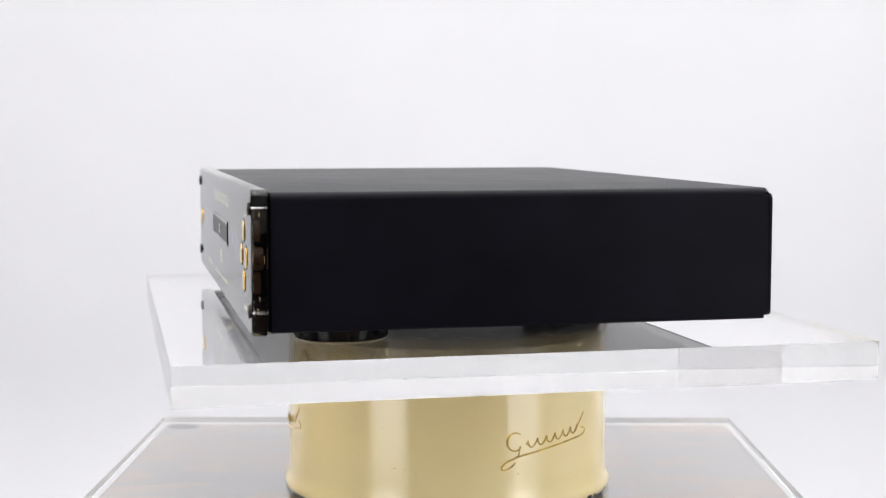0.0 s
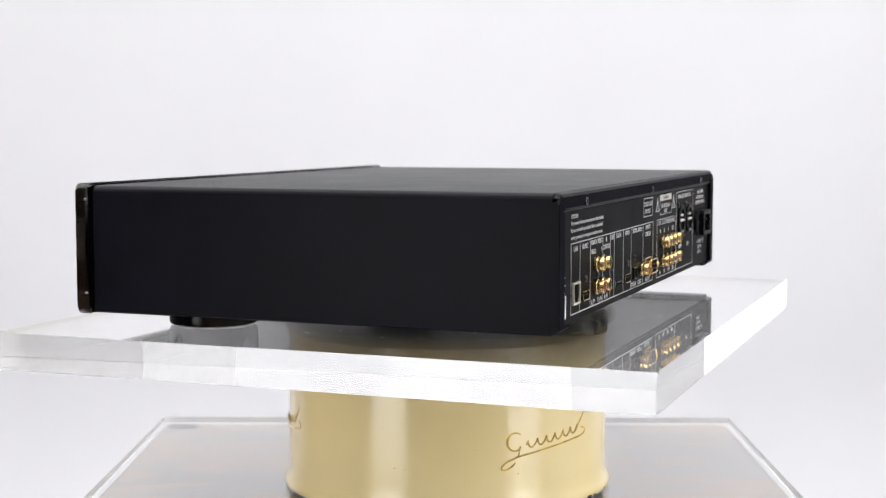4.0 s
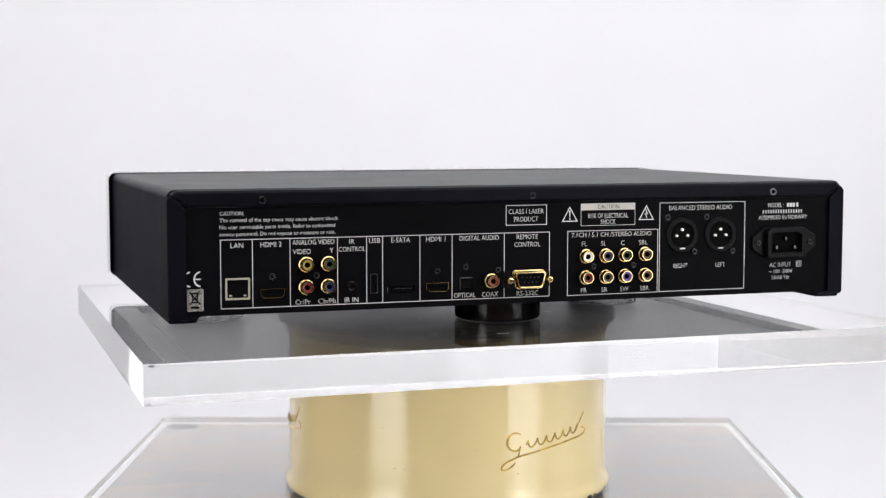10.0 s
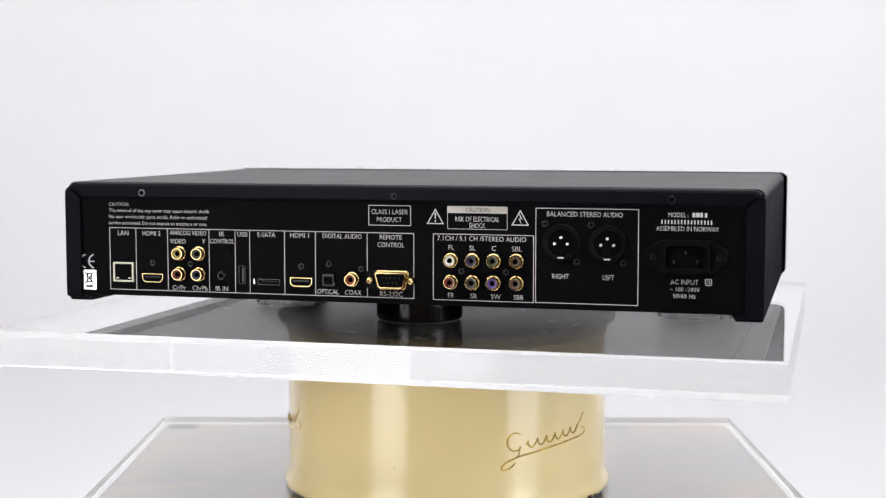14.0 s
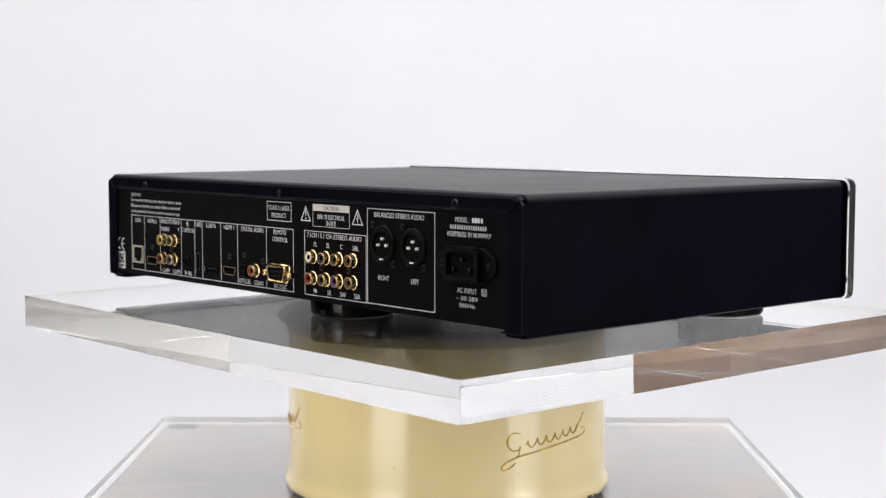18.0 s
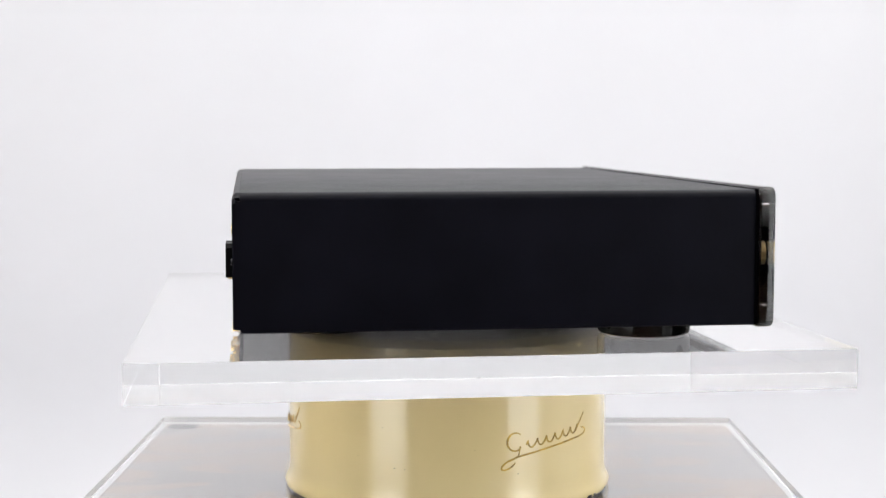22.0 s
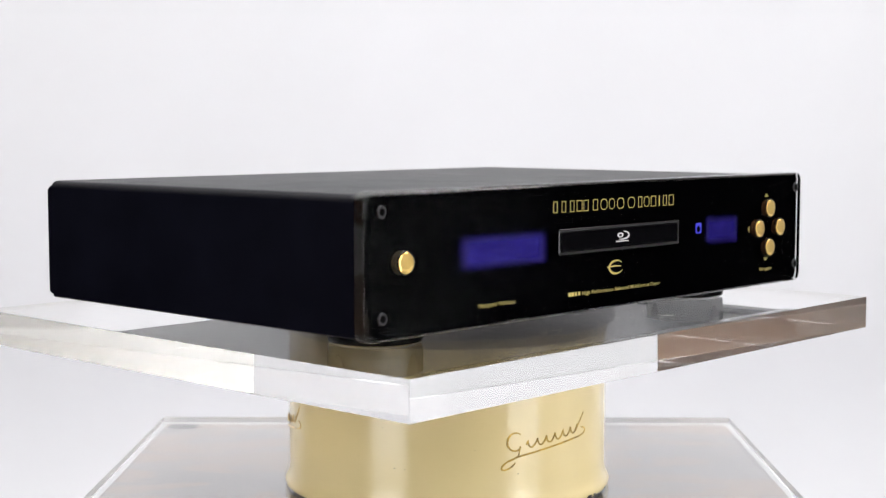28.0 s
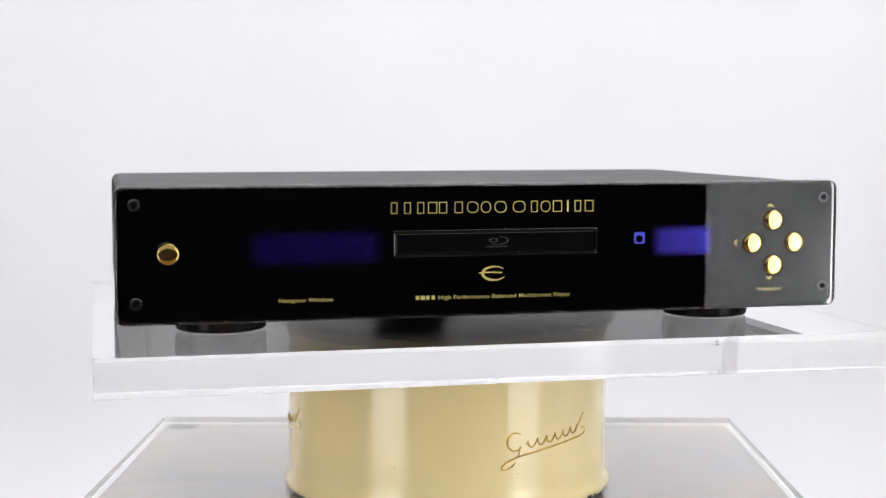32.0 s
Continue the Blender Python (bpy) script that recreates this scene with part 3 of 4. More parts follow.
def turning_slab():
    """Origin on the turning axis, at the upper face."""
    slab = tagged(new("acrylic_slab"), "thick clear acrylic slab turning on the cream drum", "display slab")
    body = part("body", block(-0.2557, 0.2489, -0.2114, 0.2149, -0.0237, 0, 0.00012, 1), SLAB, slab, "polished clear acrylic")
    body.visible_shadow = False
    body.data.materials.append(DIMMING_TOP)
    for face in body.data.polygons:
        face.material_index = 1 if face.normal.z > 0.9 else 0
    # small chips on the lower arrises and specks on the faces
    rnd = random.Random(11)
    for k in range(14):
        side = k % 4
        u, v = rnd.uniform(-0.19, 0.19), (-0.0234 if k < 6 else rnd.uniform(-0.021, -0.003))
        w, h = (rnd.uniform(0.002, 0.005), 0.0006) if k < 6 else (rnd.uniform(0.0008, 0.002), 0.0004)
        pts = [(w / 2 * math.cos(b) * rnd.uniform(0.6, 1.1), h / 2 * math.sin(b)) for b in [2 * math.pi * i / 7 for i in range(7)]]
        bm = prism(pts, -0.00005, 0.0002)
        x, y, a = ((u, -0.2125, 0), (0.2490, u, 90), (u, 0.2150, 180), (-0.2558, u, 270))[side]
        bm.transform(Matrix.Translation((x, y, v)) @ Matrix.Rotation(radians(a), 4, "Z"))
        part("chip", bm, FELT, slab)
    # dark nicks at the most knocked corner
    for x, y, z, w, h in ((0.2440, 0.2150, -0.0012, 0.0045, 0.0016), (0.2460, 0.2150, -0.0226, 0.0040, 0.0010), (0.2380, 0.2150, -0.0230, 0.0022, 0.0006)):
        bm = prism([(w / 2 * math.cos(b) * rnd.uniform(0.5, 1.1), h / 2 * math.sin(b) * rnd.uniform(0.6, 1.1)) for b in [2 * math.pi * i / 8 for i in range(8)]], -0.0002, 0.00005)
        bm.transform(Matrix.Translation((x, y, z)))
        part("chip", bm, FELT, slab)
    # fine scratches on the upper face, thickest round the player's feet
    for k in range(60):
        r, a = rnd.uniform(0.055, 0.185), rnd.uniform(0, 2 * math.pi)
        n, w, way = rnd.uniform(0.002, 0.011), rnd.uniform(0.0002, 0.0006), rnd.uniform(0, math.pi)
        c = Vector((r * math.cos(a), r * math.sin(a), 0.00004))
        u, v = Vector((math.cos(way), math.sin(way), 0)) * n / 2, Vector((-math.sin(way), math.cos(way), 0)) * w / 2
        bm = bmesh.new()
        rows = [(c - u, 0.2), (c + v * rnd.uniform(-3, 3), 1.0), (c + u, 0.2)]
        pairs = [(bm.verts.new(q + v * f), bm.verts.new(q - v * f)) for q, f in rows]
        for (p0, p1), (q0, q1) in zip(pairs, pairs[1:]):
            bm.faces.new((p0, p1, q1, q0))
        part("scratch", bm, SCUFF, slab)
    return slab


# ---- the player: origin on the turning axis, at the slab's upper face ----
CX = -0.0064                             # the player's middle
REAR = 0.1516                            # the rear panel's face
FRONT = -0.1648                          # the front plate's face
PRINT = -0.1556                          # the face that carries the front print, behind the plate


def hex_screw(parent, x, y, z, r, material, back=True, label="hex socket screw"):
    bm = lathe([(0, 0.0002), (r * 0.52, 0.0002), (r * 0.56, 0.0010), (r * 0.9, 0.0010), (r, 0.0006), (r, -0.0005)], 24)
    bm.transform(outwards(x, y, z, back))
    ob = part("screw", bm, material, parent, label, smooth=True)
    bm = lathe([(0, 0.00035), (r * 0.5, 0.00035), (r * 0.5, 0.0002), (0, 0.0002)], 6)
    bm.transform(outwards(x, y, z, back))
    part("socket", bm, HOLE, ob)
    return ob


def cabinet(player):
    w = 0.2320
    shell = [(x, z) for x, z in rounded(CX - w, CX + w, 0.0122, 0.0928, 0.0055) if z > 0.05]
    shell += [(CX - w, 0.0131), (CX - w + 0.0010, 0.0122), (CX - w + 0.0165, 0.0122), (CX - w + 0.0195, 0.0172), (CX + w - 0.0195, 0.0172), (CX + w - 0.0165, 0.0122), (CX + w - 0.0010, 0.0122), (CX + w, 0.0131)]
    part("cover", prism(shell, -0.1535, 0.1495), POWDER, player, "black powder-coated steel cover", smooth=True)
    part("rear_panel", block(CX - w + 0.009, CX + w - 0.009, 0.1488, REAR, 0.0165, 0.0815), REAR_BLACK, player, "black printed rear panel")
    # the cover's folded rear edge: a lip above, flanges at the ends, mitred
    part("rear_lip", prism([(CX - w + 0.0055, 0.0926), (CX + w - 0.0055, 0.0926), (CX + w - 0.0015, 0.0900), (CX + w - 0.0110, 0.0812), (CX - w + 0.0110, 0.0812), (CX - w + 0.0015, 0.0900)], 0.1496, 0.1535, 0.0024), POWDER, player)
    for s in (-1, 1):
        pts = [(CX + s * (w + 0.0004), 0.0866), (CX + s * (w - 0.0018), 0.0892), (CX + s * (w - 0.0108), 0.0806), (CX + s * (w - 0.0108), 0.0165), (CX + s * (w - 0.0180), 0.0146), (CX + s * (w - 0.001), 0.0146), (CX + s * (w + 0.0004), 0.0160)]
        part("rear_flange", prism(pts, 0.1521, 0.1540, 0.0005), POWDER, player)
        edge = [(CX + s * w, 0.0880), (CX + s * (w - 0.0095), 0.0880), (CX + s * (w - 0.0095), 0.0146), (CX + s * w, 0.0146)]
        part("cover_edge", prism(edge, 0.1495, 0.1522), POWDER, player)
    # fine dust and rubbed spots on the top
    rnd = random.Random(33)
    for k in range(26):
        x, y = CX + rnd.uniform(-0.215, 0.215), rnd.uniform(-0.14, 0.135)
        n, t, way = rnd.uniform(0.0008, 0.0045), rnd.uniform(0.0002, 0.0005), rnd.uniform(0, math.pi)
        bm = prism([(n / 2 * math.cos(b), t / 2 * math.sin(b)) for b in [2 * math.pi * i / 6 for i in range(6)]], 0.0, 0.00006)
        bm.transform(Matrix.Translation((x, y, 0.09278)) @ Matrix.Rotation(way, 4, "Z") @ Matrix.Rotation(radians(90), 4, "X"))
        part("speck", bm, RUBBED, player, "pale rubbed speck")
    part("base_pan", block(CX - w + 0.021, CX + w - 0.021, -0.150, 0.1485, 0.0164, 0.0174), POWDER, player)
    for x, r, m in ((0.1688, 0.0027, SMOKED), (-0.0071, 0.0021, DARK_STEEL), (-0.1830, 0.0027, SMOKED)):
        hex_screw(player, x, 0.1533, 0.0858, r, m, label="dark hex socket screw")
    for x, y in ((CX - 0.168, -0.1035), (CX + 0.168, -0.1035), (CX, 0.0920)):
        bm = lathe([(0, 0), (0.0270, 0), (0.0286, 0.0008), (0.0293, 0.0024), (0.0293, 0.0168), (0, 0.0168)], 64, Matrix.Translation((x, y, 0)))
        foot = part("foot", bm, FOOT_BLACK, player, "round glossy black foot", smooth=True)
        part("pad", lathe([(0, -0.0001), (0.0262, -0.0001), (0.0264, 0.0004), (0, 0.0004)], 48, Matrix.Translation((x, y, 0))), RUBBER, foot, "thin black rubber pad", smooth=True)


def plate_body(o, back, face):
    """A thick plate with small rear arrises and well rounded front ones."""
    bm = bmesh.new()
    rim = ((0.0012, back), (0.0, back - 0.0012), (0.0, face + 0.0018), (0.0003, face + 0.0009), (0.0009, face + 0.0003), (0.0018, face))
    loops = [[bm.verts.new((x, y, z)) for x, z in (shrunk(o, d) if d else o)] for d, y in rim]
    for a, b in zip(loops, loops[1:]):
        for i in range(len(o)):
            bm.faces.new((a[i], a[(i + 1) % len(o)], b[(i + 1) % len(o)], b[i]))
    bm.faces.new(loops[0])
    bm.faces.new(loops[-1])
    bmesh.ops.recalc_face_normals(bm, faces=bm.faces)
    return bm


def front(player):
    outline = rounded(CX - 0.2355, CX + 0.2355, 0.0108, 0.0945, 0.0055, 6)
    plate = part("front_plate", plate_body(outline, -0.1548, FRONT), ACRYLIC, player, "clear acrylic front plate over gloss black", smooth=True)
    plate.visible_shadow = False
    plate.data.materials.append(PLATE_FACE)
    plate.data.materials.append(PLATE_EDGE)
    for face in plate.data.polygons:
        face.material_index = 1 if face.normal.y < -0.99 else 2 if abs(face.normal.y) < 0.3 else 0
    bm = bmesh.new()
    loops = [[bm.verts.new((x, y, z)) for x, z in shrunk(outline, d)] for d, y in ((0.0022, -0.1534), (0.0022, -0.1546), (0.0010, PRINT))]
    for a, b in zip(loops, loops[1:]):
        for i in range(len(outline)):
            bm.faces.new((a[i], a[(i + 1) % len(outline)], b[(i + 1) % len(outline)], b[i]))
    bm.faces.new(loops[0])
    bm.faces.new(loops[-1])
    part("backing", bm, BACKING, player, "gloss black backing")
    pr = PRINT - 0.0001
    for x, z in ((-0.2300, 0.0833), (-0.2296, 0.0241), (0.2184, 0.0833), (0.2187, 0.0243)):
        s = hex_screw(player, x, FRONT - 0.0002, z, 0.0038, SMOKED, back=False, label="bright hex socket screw")
        part("shank", lathe([(0, 0), (0.0012, 0), (0.0012, 0.0100), (0, 0.0100)], 16, outwards(x, -0.1542, z, False)), CHROME, s, smooth=True)
    cap = [(0, 0.00088), (0.0030, 0.00087), (0.0050, 0.00084), (0.0058, 0.0007), (0.0062, 0.0005), (0.0063, 0.0003), (0.0063, -0.0001), (0.0040, -0.0003)]
    for x, z, name in ((-0.2103, 0.0538, "power_button"), (0.1830, 0.0686, "button"), (0.1682, 0.0537, "button"), (0.1979, 0.0537, "button"), (0.1831, 0.0389, "button")):
        b = part(name, lathe(cap, 32, outwards(x, FRONT, z, False)), GOLD, player, "round polished gold button", smooth=True)
        part("shaft", lathe([(0.0056, -0.0003), (0.0069, -0.0006), (0.0069, -0.0090), (0, -0.0090)], 24, outwards(x, FRONT, z, False)), SHAFT if name == "button" else KNURLED, b, "brown bore in the clear plate" if name == "button" else "knurled gold shaft", smooth=True)
        part("bezel", lathe([(0.0064, 0.0), (0.0070, 0.0002), (0.0073, -0.0002), (0.0064, -0.0006)], 32, outwards(x, FRONT - 0.0001, z, False)), PLASTIC, b, smooth=True)
    for x, z, a in ((0.1834, 0.0779, 0), (0.1590, 0.0536, 90), (0.2072, 0.0536, -90), (0.1834, 0.0297, 180)):
        c, s = math.cos(radians(a)), math.sin(radians(a))
        pts = [(x + c * u - s * v, z + s * u + c * v) for u, v in ((-0.0025, -0.0011), (-0.0012, -0.0011), (0, 0.0002), (0.0012, -0.0011), (0.0025, -0.0011), (0, 0.0015))]
        part("arrow", prism(pts, PRINT + 0.0001, pr), GOLD_INK, player, "small gold arrow")
    # displays
    part("display", prism(rounded(-0.1640, -0.0755, 0.0430, 0.0675, 0.0012, 3), PRINT + 0.0001, pr), DISPLAY, player, "dim blue display window")
    part("display", prism(rounded(0.0985, 0.1450, 0.0437, 0.0672, 0.0012, 3), PRINT + 0.0001, pr), DISPLAY, player, "dim blue display window")
    part("icon", ring(rounded(0.0878, 0.0952, 0.0541, 0.0617, 0.0015, 6), [(0.0915 + 0.0024 * math.cos(a), 0.0573 + 0.0024 * math.sin(a)) for a in [2 * math.pi * k / 28 for k in range(28)]], PRINT + 0.0001, pr), ICON, player, "lit blue square mark")
    # disc tray
    fr = bmesh.new()
    o = rounded(-0.0735, 0.0605, 0.0489, 0.0657, 0.0018, 4)
    loops = [[fr.verts.new((x, y, z)) for x, z in pts] for pts, y in ((o, FRONT + 0.0004), (o, FRONT - 0.0003), (shrunk(o, 0.0005), FRONT - 0.0005), (shrunk(o, 0.0010), FRONT - 0.0005), (shrunk(o, 0.0019), FRONT - 0.0002), (shrunk(o, 0.0019), FRONT + 0.0004))]
    for a, b in zip(loops, loops[1:]):
        for i in range(len(o)):
            fr.faces.new((a[i], a[(i + 1) % len(o)], b[(i + 1) % len(o)], b[i]))
    part("tray_frame", fr, DARK_FRAME, player, "glossy black tray surround")
    tray = part("disc_tray", prism(rounded(-0.0709, 0.0579, 0.0512, 0.0636, 0.0008, 3), PRINT + 0.0001, FRONT - 0.0004, 0.0004), PLASTIC, player, "gloss black disc tray front")
    arc = [(-0.0065 + 0.0075 * math.cos(radians(a)), 0.0585 + 0.0026 * math.sin(radians(a))) for a in range(-120, 81, 10)]
    part("tray_mark", stroke(arc, [0.0004 + 0.0010 * math.sin(math.pi * k / (len(arc) - 1)) for k in range(len(arc))], FRONT - 0.0004, FRONT - 0.0006), SILVER, tray, "silver curved mark")
    part("tray_mark", ring([(x, z) for x, z in [(-0.0085 + 0.0034 * math.cos(radians(a)), 0.0587 + 0.0017 * math.sin(radians(a))) for a in range(0, 360, 20)]],
                           [(x, z) for x, z in [(-0.0085 + 0.0016 * math.cos(radians(a)), 0.0587 + 0.0007 * math.sin(radians(a))) for a in range(0, 360, 20)]], FRONT - 0.0004, FRONT - 0.0006), SILVER, tray, "silver oval mark")
    part("tray_mark", block(-0.0135, 0.0005, FRONT - 0.0006, FRONT - 0.0004, 0.0542, 0.0551), SILVER, tray, "silver bar")
    # maker's name as sixteen plain gold outlines, the emblem and the model as plain shapes
    spans = ((829, 848), (868, 888), (908, 928), (940, 967), (973, 997), (1020, 1044), (1058, 1092), (1100, 1130), (1142, 1178), (1198, 1236), (1254, 1274), (1284, 1314), (1322, 1350), (1366, 1371), (1390, 1410), (1422, 1449))
    for a, b in spans:
        x0, x1 = [-0.0730 + 0.1328 * (q - 829) / 620 for q in (a, b)]
        round_ = b - a > 28
        o = rounded(x0, x1, 0.0757, 0.0829, 0.0030 if round_ else 0.0004, 6)
        bm = ring(o, shrunk(o, 0.00045), PRINT + 0.0001, pr) if b - a > 10 else prism(o, PRINT + 0.0001, pr)
        part("name_bar", bm, GOLD_INK, player, "thin gold outline")
    arc = [(-0.0060 + 0.0078 * math.cos(radians(a)), 0.0371 + 0.0043 * math.sin(radians(a))) for a in range(40, 331, 10)]
    part("emblem", stroke(arc, [0.0004 + 0.0014 * math.sin(math.pi * k / (len(arc) - 1)) for k in range(len(arc))], PRINT + 0.0001, pr), GOLD_INK, player, "gold crescent emblem")
    bar = [(-0.0160 + 0.0150 * k / 8, 0.0374 + 0.0004 * math.sin(math.pi * k / 8)) for k in range(9)]
    part("emblem", stroke(bar, 0.0009, PRINT + 0.0001, pr - 0.00005), GOLD_INK, player, "gold crossbar")
    for x0, x1 in ((-0.0572, -0.0549), (-0.0542, -0.0513), (-0.0506, -0.0484), (-0.0470, -0.0449)):
        part("model_bar", block(x0, x1, pr, PRINT + 0.0001, 0.0214, 0.0239), GOLD_INK, player, "gold bar")
    lettering("High Performance Balanced Multiformat Player", 0.0010, 0.0226, 0.0872, 0.0025, pr, GOLD_INK, player, back=False)
    lettering("Navigator Window", -0.1265, 0.0232, 0.0338, 0.0025, pr, GOLD_INK, player, back=False)
    lettering("Navigator", 0.1840, 0.0226, 0.0180, 0.0024, pr, GOLD_INK, player, back=False)


def printed_box(player, x0, x1, z0, z1, t=0.00045):
    o = rounded(min(x0, x1), max(x0, x1), z0, z1, 0.0005, 2)
    part("printed_frame", ring(o, shrunk(o, t), REAR - 0.0001, REAR + 0.0001), INK, player)


def phono_socket(player, x, z, colour):
    at = outwards(x, REAR, z)
    s = part("phono_socket", lathe([(0.0045, -0.0004), (0.0045, 0.0012), (0.0047, 0.0013), (0.0047, 0.0026), (0.0041, 0.0030), (0.0041, 0.0062), (0.0038, 0.0068), (0.0033, 0.0068), (0.0032, 0.0056)], 28, at), GOLD_PLATE, player,
             "gold-plated phono socket", smooth=True)
    part("insert", lathe([(0.0032, 0.0052), (0.0029, 0.0062), (0.0018, 0.0060), (0.0016, 0.0030), (0, 0.0030)], 24, at), INSERTS[colour], s, colour + " plastic insert", smooth=True)
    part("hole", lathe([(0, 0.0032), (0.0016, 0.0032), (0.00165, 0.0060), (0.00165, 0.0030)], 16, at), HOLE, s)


def trapezoid(x, z, w, h, cut):
    """A wide socket outline with its lower corners cut off."""
    return [(x - w / 2, z + h / 2), (x - w / 2, z - h / 2 + cut), (x - w / 2 + cut, z - h / 2), (x + w / 2 - cut, z - h / 2), (x + w / 2, z - h / 2 + cut), (x + w / 2, z + h / 2)]


def video_socket(player, x, z):
    s = part("digital_video_socket", ring(trapezoid(x, z, 0.0150, 0.0058, 0.0020), trapezoid(x, z, 0.0142, 0.0050, 0.0018), REAR - 0.0005, REAR + 0.0009), GOLD_PLATE, player, "gold-rimmed digital video socket")
    part("tongue", block(x - 0.0055, x + 0.0055, REAR, REAR + 0.0006, z + 0.0002, z + 0.0013), PLASTIC, s)
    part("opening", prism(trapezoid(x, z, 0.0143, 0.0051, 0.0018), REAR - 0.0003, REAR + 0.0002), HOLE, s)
    hex_screw(player, x, REAR, z + 0.0102, 0.0020, DARK_STEEL, label="small dark screw")


def balanced_socket(player, x, z):
    at = outwards(x, REAR, z)
    s = part("balanced_socket", lathe([(0.0118, -0.0002), (0.0118, 0.0012), (0.0112, 0.0019), (0.0090, 0.0020), (0.0086, 0.0016), (0.0085, 0.0003)], 40, at), SOCKET, player, "round black three-pin balanced socket", smooth=True)
    part("well", lathe([(0, 0.0004), (0.0086, 0.0004), (0.0086, 0.0002), (0, 0.0002)], 32, at), HOLE, s)
    for dx, dz in ((0.0040, -0.0005), (-0.0040, -0.0005), (0, 0.0035)):
        part("pin", lathe([(0.0009, 0.0004), (0.0009, 0.0020), (0.0006, 0.0024), (0, 0.0025)], 12, outwards(x + dx, REAR, z + dz)), PINS, s, "bright contact pin", smooth=True)
    part("latch", block(x - 0.0020, x + 0.0020, REAR, REAR + 0.0023, z - 0.0096, z - 0.0087, 0.0002, 1), INK, s, "bright latch edge")
    for dx, dz in ((0.0103, 0.0118), (-0.0098, -0.0115)):
        hex_screw(player, x + dx, REAR, z + dz, 0.0021, DARK_STEEL, label="small dark screw")


def warning_sign(player, x, bolt):
    tri = [(x, 0.0784), (x - 0.0057, 0.0684), (x + 0.0057, 0.0684)]
    cz = 0.0717
    inner = [(x + (a - x) * 0.80, cz + (b - cz) * 0.80) for a, b in tri]
    s = part("warning_sign", ring(tri, inner, REAR - 0.0001, REAR + 0.0001), INK, player, "white printed warning triangle")
    if bolt:
        pts = [(x + 0.0006, 0.0759), (x - 0.0008, 0.0723), (x + 0.0007, 0.0728), (x - 0.0004, 0.0698)]
        part("bolt", stroke(pts, [0.0006, 0.0009, 0.0009, 0.0003], REAR - 0.0001, REAR + 0.0001), INK, s)
    else:
        part("dash", prism([(x - 0.0006, 0.0757), (x + 0.0006, 0.0757), (x + 0.0003, 0.0715), (x - 0.0003, 0.0715)], REAR - 0.0001, REAR + 0.0001), INK, s)
        part("dot", prism(circle(x, 0.0702, 0.0006, 10), REAR - 0.0001, REAR + 0.0001), INK, s)


